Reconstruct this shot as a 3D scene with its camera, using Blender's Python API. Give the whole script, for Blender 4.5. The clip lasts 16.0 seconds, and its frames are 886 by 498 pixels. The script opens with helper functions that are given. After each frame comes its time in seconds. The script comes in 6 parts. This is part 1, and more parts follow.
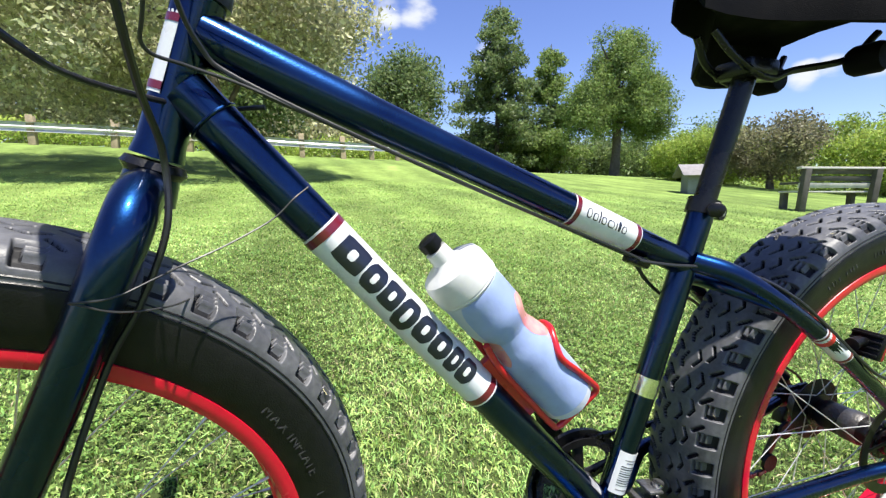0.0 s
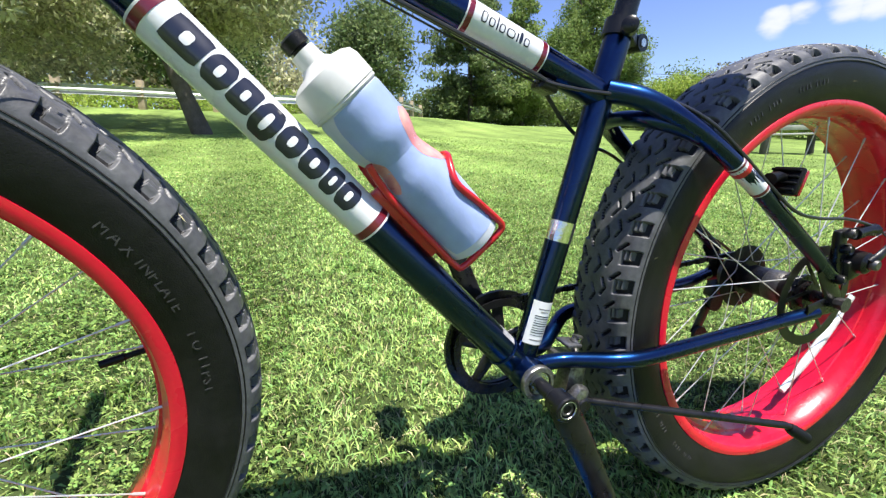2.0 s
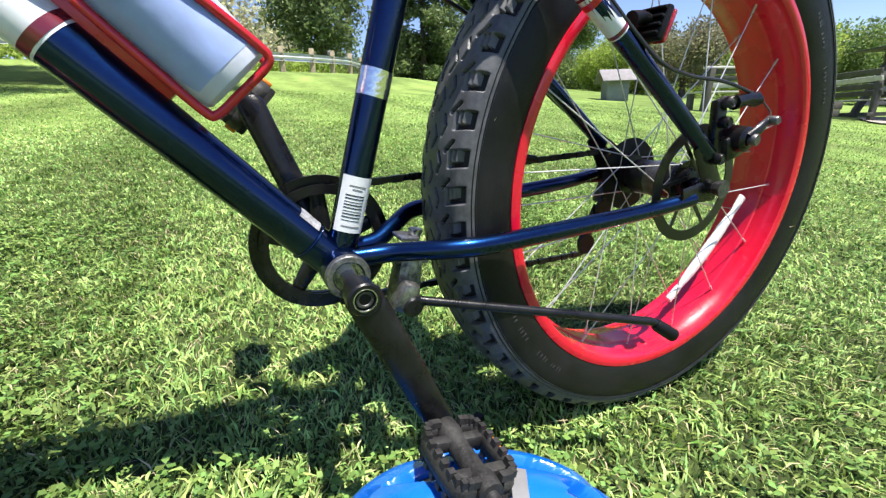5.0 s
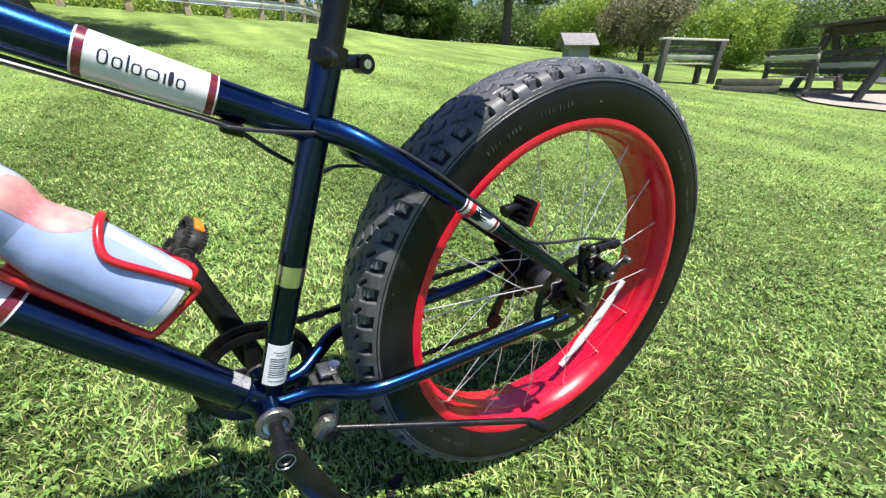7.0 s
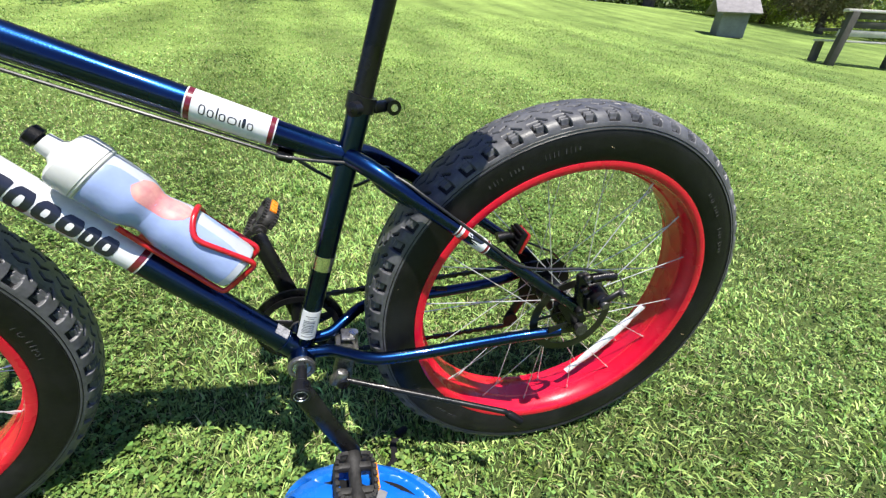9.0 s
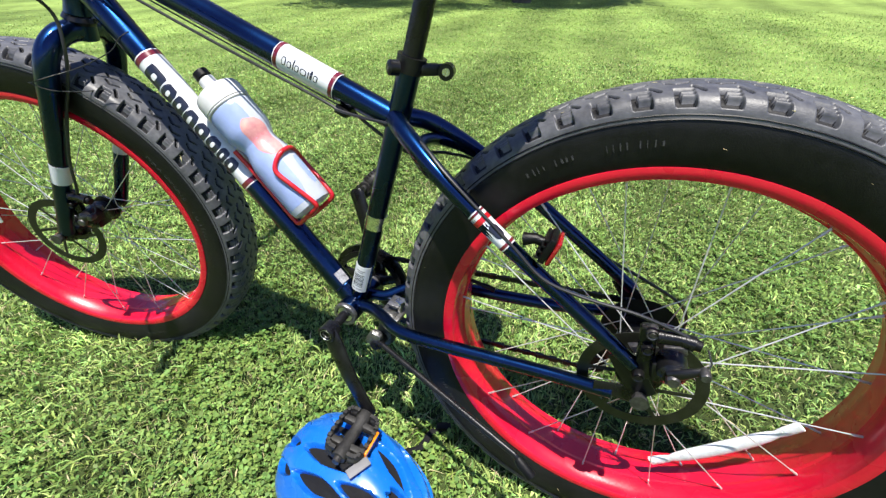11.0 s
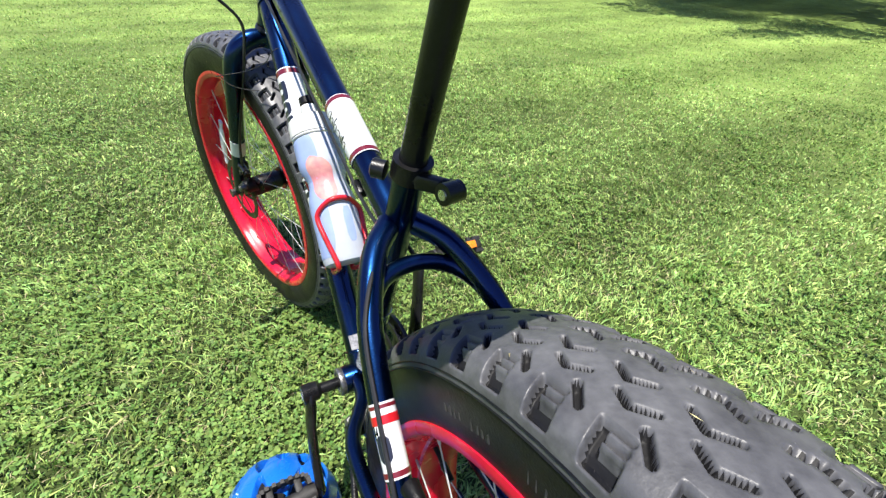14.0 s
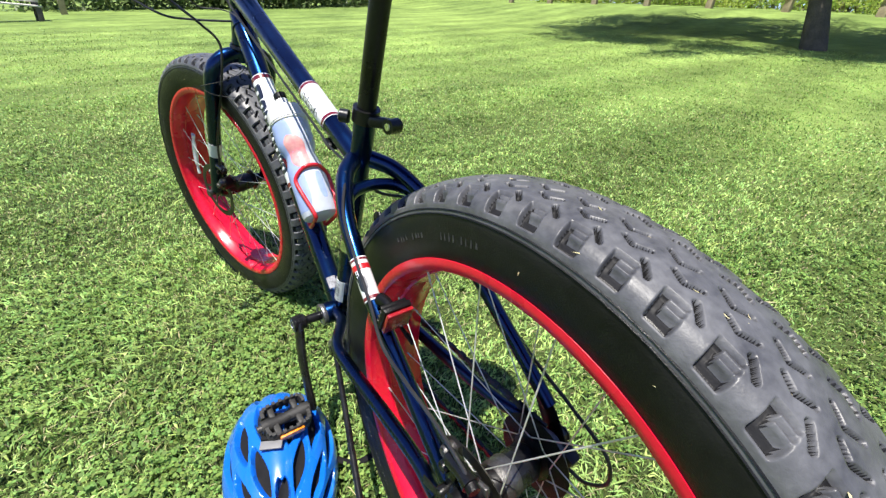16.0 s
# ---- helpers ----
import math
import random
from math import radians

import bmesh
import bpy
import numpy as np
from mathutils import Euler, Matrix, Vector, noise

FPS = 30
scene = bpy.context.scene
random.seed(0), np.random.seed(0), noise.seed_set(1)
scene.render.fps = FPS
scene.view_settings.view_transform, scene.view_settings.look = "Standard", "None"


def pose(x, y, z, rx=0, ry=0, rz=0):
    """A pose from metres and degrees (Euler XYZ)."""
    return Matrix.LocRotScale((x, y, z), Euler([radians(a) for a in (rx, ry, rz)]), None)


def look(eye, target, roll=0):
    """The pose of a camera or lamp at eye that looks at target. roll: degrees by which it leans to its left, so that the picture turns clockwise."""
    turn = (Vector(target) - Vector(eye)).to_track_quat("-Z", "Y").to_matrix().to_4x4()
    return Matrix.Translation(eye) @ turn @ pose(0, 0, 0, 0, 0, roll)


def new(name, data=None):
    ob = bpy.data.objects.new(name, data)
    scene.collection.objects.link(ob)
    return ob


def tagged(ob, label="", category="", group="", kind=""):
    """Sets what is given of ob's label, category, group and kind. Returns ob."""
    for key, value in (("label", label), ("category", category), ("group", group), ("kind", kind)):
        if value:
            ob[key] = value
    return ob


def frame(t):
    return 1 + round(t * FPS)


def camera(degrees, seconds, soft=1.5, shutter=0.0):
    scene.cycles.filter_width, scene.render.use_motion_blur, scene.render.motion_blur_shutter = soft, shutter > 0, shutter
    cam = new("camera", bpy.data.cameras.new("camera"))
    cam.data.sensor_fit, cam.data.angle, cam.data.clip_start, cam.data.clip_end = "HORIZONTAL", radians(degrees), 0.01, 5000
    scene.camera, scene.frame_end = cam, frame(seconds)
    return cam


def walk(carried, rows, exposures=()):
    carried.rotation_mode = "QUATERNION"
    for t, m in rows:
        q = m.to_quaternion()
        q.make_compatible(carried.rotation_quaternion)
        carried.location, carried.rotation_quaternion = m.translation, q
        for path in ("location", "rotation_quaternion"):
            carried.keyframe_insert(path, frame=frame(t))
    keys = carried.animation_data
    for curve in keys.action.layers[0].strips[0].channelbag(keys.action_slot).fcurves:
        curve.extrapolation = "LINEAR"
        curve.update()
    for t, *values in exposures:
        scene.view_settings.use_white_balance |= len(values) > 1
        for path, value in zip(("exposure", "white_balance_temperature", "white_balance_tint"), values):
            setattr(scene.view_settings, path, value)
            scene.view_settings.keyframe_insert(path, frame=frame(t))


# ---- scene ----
import functools
cam = camera(93.93, 16.0, soft=1.35)
# seconds, place in metres, turn in degrees
PATH = [
    (0.0, 0.0001, 0.0005, 0.7498, 83.38, -0.06, -15.81),
    (0.5, 0.0273, -0.0272, 0.7172, 82.63, 0.57, -19.31),
    (1.0, 0.0546, -0.0394, 0.6828, 80.80, 1.00, -20.79),
    (1.5, 0.0790, -0.0279, 0.6340, 79.36, 1.36, -20.20),
    (2.0, 0.0982, -0.0047, 0.5968, 77.81, 1.42, -19.15),
    (2.5, 0.1138, 0.0265, 0.5571, 76.17, 1.42, -18.58),
    (3.0, 0.1636, 0.0180, 0.5450, 74.95, 1.35, -18.74),
    (3.5, 0.2074, 0.0200, 0.5270, 73.86, 1.42, -19.73),
    (4.0, 0.2525, 0.0114, 0.4724, 73.36, 1.53, -21.40),
    (4.2, 0.2648, 0.0130, 0.4600, 73.42, 1.61, -21.79),
    (6.5, 0.3194, -0.0060, 0.5975, 69.61, 0.10, -30.68),
    (7.0, 0.3462, -0.0380, 0.7249, 67.00, -0.18, -29.73),
    (7.5, 0.3416, -0.0878, 0.8066, 64.53, -1.14, -27.50),
    (8.0, 0.3323, -0.1418, 0.8335, 62.40, -2.25, -24.24),
    (8.2, 0.3389, -0.1506, 0.8375, 62.02, -2.47, -22.97),
    (10.3, 0.6728, -0.1395, 0.8121, 61.88, -2.18, 9.23),
    (10.5, 0.6967, -0.1149, 0.7991, 61.90, -2.05, 13.11),
    (11.0, 0.7380, -0.0931, 0.7883, 61.51, -1.82, 22.33),
    (11.5, 0.8390, -0.1383, 0.7974, 60.65, -2.02, 30.79),
    (12.0, 0.9226, -0.1175, 0.8257, 59.80, -2.76, 38.64),
    (12.5, 0.9147, 0.0067, 0.8392, 58.84, -4.18, 46.15),
    (13.0, 0.8764, 0.1118, 0.8892, 57.95, -5.75, 52.91),
    (13.5, 0.8259, 0.2034, 0.8884, 57.47, -6.93, 58.08),
    (14.0, 0.8062, 0.2630, 0.8879, 57.72, -7.68, 60.95),
    (14.5, 0.8203, 0.2621, 0.8946, 58.65, -7.79, 61.09),
    (15.0, 0.8660, 0.2462, 0.8819, 59.87, -7.33, 58.92),
    (15.5, 0.9348, 0.1977, 0.8705, 61.09, -6.59, 55.97),
    (16.0, 1.0294, 0.1514, 0.8555, 62.47, -5.89, 53.71),
]
walk(cam, [(t, pose(x, y, z, rx, ry, rz)) for t, x, y, z, rx, ry, rz in PATH], [(0.0, 1.13), (2.5, 1.15), (4.0, 1.2), (7.0, 1.0), (11.0, 0.9), (13.0, 0.94), (16.0, 0.96)])

# ---- sun, sky, exposure ----
SUN = Vector((0.128, -0.312, 1.0)).normalized()
lamp = bpy.data.lights.new("sun", "SUN")
lamp.energy, lamp.angle, lamp.color = 5.3, radians(0.53), (1.0, 0.95, 0.87)
new("sun", lamp).matrix_world = look(SUN * 60, (0, 0, 0))

world = bpy.data.worlds.new("sky")
scene.world = world
world.use_nodes = True
wn, wl = world.node_tree.nodes, world.node_tree.links
sky = wn.new("ShaderNodeTexSky")
sky.sky_type, sky.sun_disc = "NISHITA", False
sky.sun_elevation, sky.sun_rotation = math.asin(SUN.z), math.atan2(SUN.x, SUN.y)
sky.air_density, sky.dust_density, sky.ozone_density = 1.15, 0.15, 4.5
wback = wn["Background"]
wback.inputs["Strength"].default_value = 0.092


def bearing(deg, up):
    """The direction at a bearing (clockwise from +y) and an elevation, in degrees."""
    b, e = radians(deg), radians(up)
    return (math.sin(b) * math.cos(e), math.cos(b) * math.cos(e), math.sin(e))


wco = wn.new("ShaderNodeTexCoord")
wnoise = wn.new("ShaderNodeTexNoise")
wnoise.inputs["Scale"].default_value, wnoise.inputs["Detail"].default_value = 11.0, 8.0
wmap = wn.new("ShaderNodeMapping")
wmap.inputs["Scale"].default_value = (1.0, 1.0, 2.2)
wl.new(wco.outputs["Generated"], wmap.inputs["Vector"])
wl.new(wmap.outputs["Vector"], wnoise.inputs["Vector"])
total = None
for b, e, wide in ((8.6, 22.8, 3.4), (12.0, 22.9, 3.4), (21.5, 19.6, 2.2), (56.0, 12.5, 2.0), (58.0, 12.9, 2.0), (60.8, 13.1, 2.5), (63.4, 12.9, 2.5), (59.5, 18.6, 2.2), (62.0, 18.6, 2.2), (-160, 35, 9), (120, 30, 9)):
    dot = wn.new("ShaderNodeVectorMath")
    dot.operation = "DOT_PRODUCT"
    dot.inputs[1].default_value = bearing(b, e)
    wl.new(wco.outputs["Generated"], dot.inputs[0])
    near = wn.new("ShaderNodeMapRange")
    near.inputs["From Min"].default_value, near.inputs["From Max"].default_value = math.cos(radians(wide)), 1.0
    wl.new(dot.outputs["Value"], near.inputs["Value"])
    if total is None:
        total = near.outputs[0]
    else:
        add = wn.new("ShaderNodeMath")
        add.operation = "MAXIMUM"
        wl.new(total, add.inputs[0]), wl.new(near.outputs[0], add.inputs[1])
        total = add.outputs[0]
puff = wn.new("ShaderNodeMath")
puff.operation = "MULTIPLY_ADD"
wl.new(total, puff.inputs[0])
puff.inputs[1].default_value = 0.45
wl.new(wnoise.outputs["Fac"], puff.inputs[2])
cover = wn.new("ShaderNodeMapRange")
cover.interpolation_type = "SMOOTHSTEP"
cover.inputs["From Min"].default_value, cover.inputs["From Max"].default_value = 0.70, 1.04
wl.new(puff.outputs[0], cover.inputs["Value"])
wmix = wn.new("ShaderNodeMix")
wmix.data_type = "RGBA"
wmix.inputs["B"].default_value = (4.7, 4.9, 5.3, 1)
wl.new(cover.outputs[0], wmix.inputs["Factor"])
deep = wn.new("ShaderNodeHueSaturation")
deep.inputs["Hue"].default_value, deep.inputs["Saturation"].default_value = 0.522, 1.1
wl.new(sky.outputs["Color"], deep.inputs["Color"])
wl.new(deep.outputs["Color"], wmix.inputs["A"])
wl.new(wmix.outputs["Result"], wback.inputs["Color"])


# ---- materials ----
def material(name, color, rough=0.5, metal=0.0, coat=0.0, spec=0.5, vary=0.15, scale=20.0, fine=160.0, bump=0.0, bump_scale=200.0,
             through_=0.0, rand=0.0, second=None, rough_vary=0.1, ior=1.45, crisp=0.0):
    """A principled material whose colour wanders at two scales, with fine relief. second: a colour of blotches; rand: variation from piece to piece."""
    m = bpy.data.materials.new(name)
    m.use_nodes = True
    n, l = m.node_tree.nodes, m.node_tree.links
    p = n["Principled BSDF"]
    p.inputs["Roughness"].default_value, p.inputs["Metallic"].default_value = rough, metal
    p.inputs["Coat Weight"].default_value, p.inputs["Coat Roughness"].default_value = coat, 0.06
    p.inputs["Specular IOR Level"].default_value = spec
    p.inputs["IOR"].default_value = ior
    co = n.new("ShaderNodeTexCoord")
    src = co.outputs["Object"]

    def nz(sc, detail=4.0):
        t = n.new("ShaderNodeTexNoise")
        t.inputs["Scale"].default_value, t.inputs["Detail"].default_value = sc, detail
        l.new(src, t.inputs["Vector"])
        return t.outputs["Fac"]

    big, small = nz(scale), nz(fine)
    add = n.new("ShaderNodeMath")
    add.operation = "MULTIPLY_ADD"
    l.new(small, add.inputs[0])
    add.inputs[1].default_value = 0.6
    l.new(big, add.inputs[2])
    ramp = n.new("ShaderNodeMapRange")
    ramp.inputs["From Min"].default_value, ramp.inputs["From Max"].default_value = 0.5 + crisp, 1.1 - crisp
    l.new(add.outputs[0], ramp.inputs["Value"])
    mix = n.new("ShaderNodeMix")
    mix.data_type = "RGBA"
    a = [c * (1 - vary) for c in color]
    b = [min(c * (1 + vary), 1) for c in color] if second is None else second
    mix.inputs["A"].default_value, mix.inputs["B"].default_value = (*a, 1), (*b, 1)
    l.new(ramp.outputs[0], mix.inputs["Factor"])
    out = mix.outputs["Result"]
    if rand:
        geo = n.new("ShaderNodeNewGeometry")
        hs = n.new("ShaderNodeHueSaturation")
        k = n.new("ShaderNodeMapRange")
        k.inputs["To Min"].default_value, k.inputs["To Max"].default_value = 1 - rand, 1 + rand
        l.new(geo.outputs["Random Per Island"], k.inputs["Value"])
        l.new(k.outputs[0], hs.inputs["Value"])
        k2 = n.new("ShaderNodeMapRange")
        k2.inputs["To Min"].default_value, k2.inputs["To Max"].default_value = 0.5 - rand * 0.06, 0.5 + rand * 0.05
        r2 = n.new("ShaderNodeMath")
        r2.operation = "FRACT"
        r1 = n.new("ShaderNodeMath")
        r1.operation = "MULTIPLY"
        r1.inputs[1].default_value = 17.31
        l.new(geo.outputs["Random Per Island"], r1.inputs[0]), l.new(r1.outputs[0], r2.inputs[0])
        l.new(r2.outputs[0], k2.inputs["Value"]), l.new(k2.outputs[0], hs.inputs["Hue"])
        l.new(out, hs.inputs["Color"])
        out = hs.outputs["Color"]
    l.new(out, p.inputs["Base Color"])
    rr = n.new("ShaderNodeMapRange")
    rr.inputs["From Min"].default_value, rr.inputs["From Max"].default_value = 0.3, 0.7
    rr.inputs["To Min"].default_value, rr.inputs["To Max"].default_value = max(rough - rough_vary, 0.02), min(rough + rough_vary, 1)
    l.new(big, rr.inputs["Value"]), l.new(rr.outputs[0], p.inputs["Roughness"])
    if bump:
        bp = n.new("ShaderNodeBump")
        bp.inputs["Distance"].default_value, bp.inputs["Strength"].default_value = bump, 0.8
        l.new(nz(bump_scale, 3.0), bp.inputs["Height"])
        l.new(bp.outputs["Normal"], p.inputs["Normal"])
    if through_:
        tr = n.new("ShaderNodeBsdfTranslucent")
        l.new(out, tr.inputs["Color"])
        mx = n.new("ShaderNodeMixShader")
        mx.inputs[0].default_value = through_
        l.new(p.outputs[0], mx.inputs[1]), l.new(tr.outputs[0], mx.inputs[2])
        l.new(mx.outputs[0], n["Material Output"].inputs["Surface"])
    return m


PAINT = material("navy_candy_paint", (0.0036, 0.019, 0.069), 0.28, 1.0, 0.5, 0.5, 0.25, 9, 300, 0.00012, 500)
BLACK = material("black_satin_metal", (0.003, 0.003, 0.0034), 0.3, 0.0, 0.08, 0.35, 0.4, 30, 200, 0.0003, 500, second=(0.01, 0.01, 0.0105))
PLASTIC = material("black_plastic", (0.0035, 0.0035, 0.004), 0.42, 0.0, 0.0, 0.25, 0.3, 40, 300, 0.0005, 700)
RUBBER = material("tyre_rubber", (0.0035, 0.0035, 0.004), 0.4, 0.0, 0.0, 0.27, 0.2, 14, 90, 0.0004, 700, second=(0.012, 0.012, 0.0122), rough_vary=0.12)
VINYL = material("black_saddle_vinyl", (0.0025, 0.0025, 0.003), 0.6, 0.0, 0.0, 0.08, 0.3, 40, 300, 0.0004, 900)
SPOKE = material("silver_spokes", (0.62, 0.62, 0.61), 0.45, 0.6, 0.0, 0.5, 0.12, 40, 300)
DULLTAG = material("worn_frame_label", (0.12, 0.125, 0.14), 0.45, 0.0, 0.0, 0.5, 0.5, 120, 400, second=(0.4, 0.4, 0.42))
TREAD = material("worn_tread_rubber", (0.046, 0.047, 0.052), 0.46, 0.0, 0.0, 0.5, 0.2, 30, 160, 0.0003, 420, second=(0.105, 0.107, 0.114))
# darker than the tread: its colour carries the shade inside the grooves
GROOVE = material("unworn_shaded_groove_rubber", (0.009, 0.009, 0.010), 0.6, 0.0, 0.0, 0.3, 0.25, 30, 160, 0.0003, 420)
MOULD = material("scuffed_sidewall_moulding", (0.02, 0.02, 0.021), 0.5, 0.0, 0.0, 0.4, 0.3, 200, 600, 0.0003, 420, second=(0.05, 0.05, 0.05))
RED = material("red_rim_paint", (0.55, 0.0045, 0.026), 0.27, 0.0, 0.35, 0.5, 0.12, 12, 140, 0.0002, 200)
REDCAGE = material("red_anodised_metal", (0.5, 0.012, 0.02), 0.32, 0.2, 0.5, 0.5, 0.1, 30, 200)
WHITE = material("white_decal", (0.60, 0.61, 0.625), 0.3, 0.0, 0.6, 0.5, 0.06, 25, 300)
MAROON = material("maroon_decal", (0.12, 0.008, 0.016), 0.3, 0.0, 0.6, 0.5, 0.1, 25, 300)
INK = material("dark_ink", (0.008, 0.01, 0.022), 0.35, 0.0, 0.5, 0.5, 0.2, 25, 300)
STEEL = material("bright_steel", (0.62, 0.62, 0.6), 0.28, 1.0, 0.0, 0.5, 0.15, 40, 300, 0.0002, 600)
CHROME = material("chrome_tape", (0.75, 0.74, 0.7), 0.16, 1.0, 0.0, 0.5, 0.1, 60, 300, 0.0006, 200)
ALLOY = material("dull_grey_alloy", (0.22, 0.22, 0.22), 0.42, 0.8, 0.0, 0.5, 0.3, 60, 260, 0.0008, 300, second=(0.05, 0.047, 0.045))
CABLE = material("black_cable", (0.014, 0.014, 0.016), 0.4, 0.0, 0.2)
CABLEG = material("grey_cable", (0.035, 0.035, 0.035), 0.45, 0.2)
ORANGE = material("orange_reflector", (0.75, 0.22, 0.01), 0.25, 0.0, 0.8, 0.5, 0.2, 80, 500, 0.0008, 900)
REDREF = material("red_reflector", (0.26, 0.006, 0.01), 0.22, 0.0, 0.9, 0.5, 0.2, 80, 500, 0.0008, 900)
WHITEREF = material("white_reflector", (0.74, 0.75, 0.77), 0.3, 0.0, 0.8, 0.5, 0.12, 90, 500, 0.0012, 600)
HELM = material("bright_blue_helmet_shell", (0.005, 0.118, 0.52), 0.27, 0.0, 0.6, 0.5, 0.08, 15, 200)
DUSTY = material("dusty_black_plastic", (0.012, 0.012, 0.012), 0.55, 0.0, 0.0, 0.4, 0.3, 60, 260, 0.0008, 500, second=(0.036, 0.035, 0.033))
FOAM = material("black_foam", (0.005, 0.005, 0.006), 0.85, 0.0, 0.0, 0.3, 0.3, 60, 300, 0.001, 500)
GREYTAG = material("grey_label", (0.15, 0.15, 0.155), 0.55, 0.0, 0.0, 0.4, 0.1, 60, 200)
GREENROTOR = material("brake_rotor_steel", (0.06, 0.06, 0.049), 0.42, 0.9, 0.0, 0.5, 0.2, 60, 300)
BOTTLE = material("frosted_bottle_plastic", (0.58, 0.62, 0.69), 0.34, 0.0, 0.2, 0.5, 0.06, 18, 90, 0.0008, 90, through_=0.35)
BOTTLEBLUE = material("pale_blue_bottle_print", (0.32, 0.41, 0.68), 0.36, 0.0, 0.2, 0.5, 0.14, 16, 60, 0.0006, 80, through_=0.25)
BOTTLERED = material("coral_bottle_print", (0.74, 0.24, 0.30), 0.36, 0.0, 0.2, 0.5, 0.2, 40, 90, 0.0, 80, second=(0.82, 0.48, 0.40), through_=0.25)
CAPW = material("white_bottle_cap", (0.62, 0.625, 0.61), 0.4, 0.0, 0.1, 0.5, 0.05, 30, 200, 0.0, 80, through_=0.2)
GRASS = material("grass_blades", (0.12, 0.232, 0.034), 0.5, 0.0, 0.0, 0.2, 0.3, 13.0, 62, second=(0.44, 0.62, 0.20), through_=0.24, rand=0.55, crisp=0.06)
DRY = material("dry_grass_blades", (0.42, 0.37, 0.19), 0.6, 0.0, 0.0, 0.3, 0.2, 2.0, 9, second=(0.55, 0.5, 0.28), through_=0.25, rand=0.35)
CLOVER = material("clover_leaves", (0.10, 0.20, 0.04), 0.5, 0.0, 0.0, 0.22, 0.2, 4, 40, second=(0.24, 0.37, 0.095), through_=0.32, rand=0.4)
SOIL = material("lawn_ground", (0.135, 0.212, 0.046), 0.9, 0.0, 0.0, 0.2, 0.3, 0.35, 4.0, 0.02, 60, second=(0.21, 0.292, 0.076))
# under the thick grass round the bicycle the thatch is coloured darker for shade
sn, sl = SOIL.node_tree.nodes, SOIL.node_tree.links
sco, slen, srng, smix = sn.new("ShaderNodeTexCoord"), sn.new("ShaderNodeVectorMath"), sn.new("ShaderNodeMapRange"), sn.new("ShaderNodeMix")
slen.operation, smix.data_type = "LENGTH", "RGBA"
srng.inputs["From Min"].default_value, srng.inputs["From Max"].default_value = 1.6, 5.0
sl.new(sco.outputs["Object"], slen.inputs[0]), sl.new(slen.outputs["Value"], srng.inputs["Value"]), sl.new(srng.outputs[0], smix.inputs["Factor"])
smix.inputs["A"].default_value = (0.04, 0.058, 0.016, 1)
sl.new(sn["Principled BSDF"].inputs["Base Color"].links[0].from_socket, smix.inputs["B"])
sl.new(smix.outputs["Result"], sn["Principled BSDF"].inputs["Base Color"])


def mottle(mat, low, high):
    """Lets a lawn colour wander in broad patches and in faint mown stripes."""
    n, l = mat.node_tree.nodes, mat.node_tree.links
    p = n["Principled BSDF"]
    src = p.inputs["Base Color"].links[0].from_socket
    co, patchy, fine_, band_ = n.new("ShaderNodeTexCoord"), n.new("ShaderNodeTexNoise"), n.new("ShaderNodeTexNoise"), n.new("ShaderNodeTexWave")
    turn = n.new("ShaderNodeMapping")
    turn.inputs["Rotation"].default_value = (0, 0, radians(-6))
    patchy.inputs["Scale"].default_value, patchy.inputs["Detail"].default_value = 0.7, 3.0
    fine_.inputs["Scale"].default_value, fine_.inputs["Detail"].default_value = 5.0, 4.0
    band_.inputs["Scale"].default_value, band_.inputs["Distortion"].default_value = 0.28, 1.2
    l.new(co.outputs["Object"], turn.inputs["Vector"])
    for t in (patchy, fine_):
        l.new(co.outputs["Object"], t.inputs["Vector"])
    l.new(turn.outputs["Vector"], band_.inputs["Vector"])
    a, b = n.new("ShaderNodeMath"), n.new("ShaderNodeMath")
    a.operation = b.operation = "MULTIPLY_ADD"
    a.inputs[1].default_value, b.inputs[1].default_value = 0.9, 0.3
    l.new(fine_.outputs["Fac"], a.inputs[0]), l.new(patchy.outputs["Fac"], a.inputs[2])
    l.new(band_.outputs["Fac"], b.inputs[0]), l.new(a.outputs[0], b.inputs[2])
    k, hs = n.new("ShaderNodeMapRange"), n.new("ShaderNodeHueSaturation")
    k.inputs["From Min"].default_value, k.inputs["From Max"].default_value = 0.75, 1.45
    k.inputs["To Min"].default_value, k.inputs["To Max"].default_value = low, high
    l.new(b.outputs[0], k.inputs["Value"]), l.new(k.outputs[0], hs.inputs["Value"]), l.new(src, hs.inputs["Color"])
    for link in list(src.links):
        if link.to_node != hs:
            l.new(hs.outputs["Color"], link.to_socket)


for lawn in (GRASS, SOIL):
    mottle(lawn, 0.72, 1.28)
BARK = material("grey_brown_bark", (0.10, 0.085, 0.07), 0.9, 0.0, 0.0, 0.2, 0.4, 6, 50, 0.012, 30)
WOOD = material("weathered_timber", (0.33, 0.27, 0.19), 0.85, 0.0, 0.0, 0.2, 0.3, 8, 70, 0.004, 60)
DARKWOOD = material("dark_weathered_timber", (0.09, 0.085, 0.075), 0.85, 0.0, 0.0, 0.2, 0.35, 8, 70, 0.004, 60)
# paler copy of the timber, its colour standing for sun on the boards
SLAT = material("sunlit_pale_slats", (0.5, 0.48, 0.44), 0.7, 0.0, 0.0, 0.3, 0.2, 8, 70, 0.003, 60)
GALV = material("galvanised_rail", (0.55, 0.57, 0.58), 0.42, 0.7, 0.0, 0.5, 0.15, 3, 40, 0.001, 60)
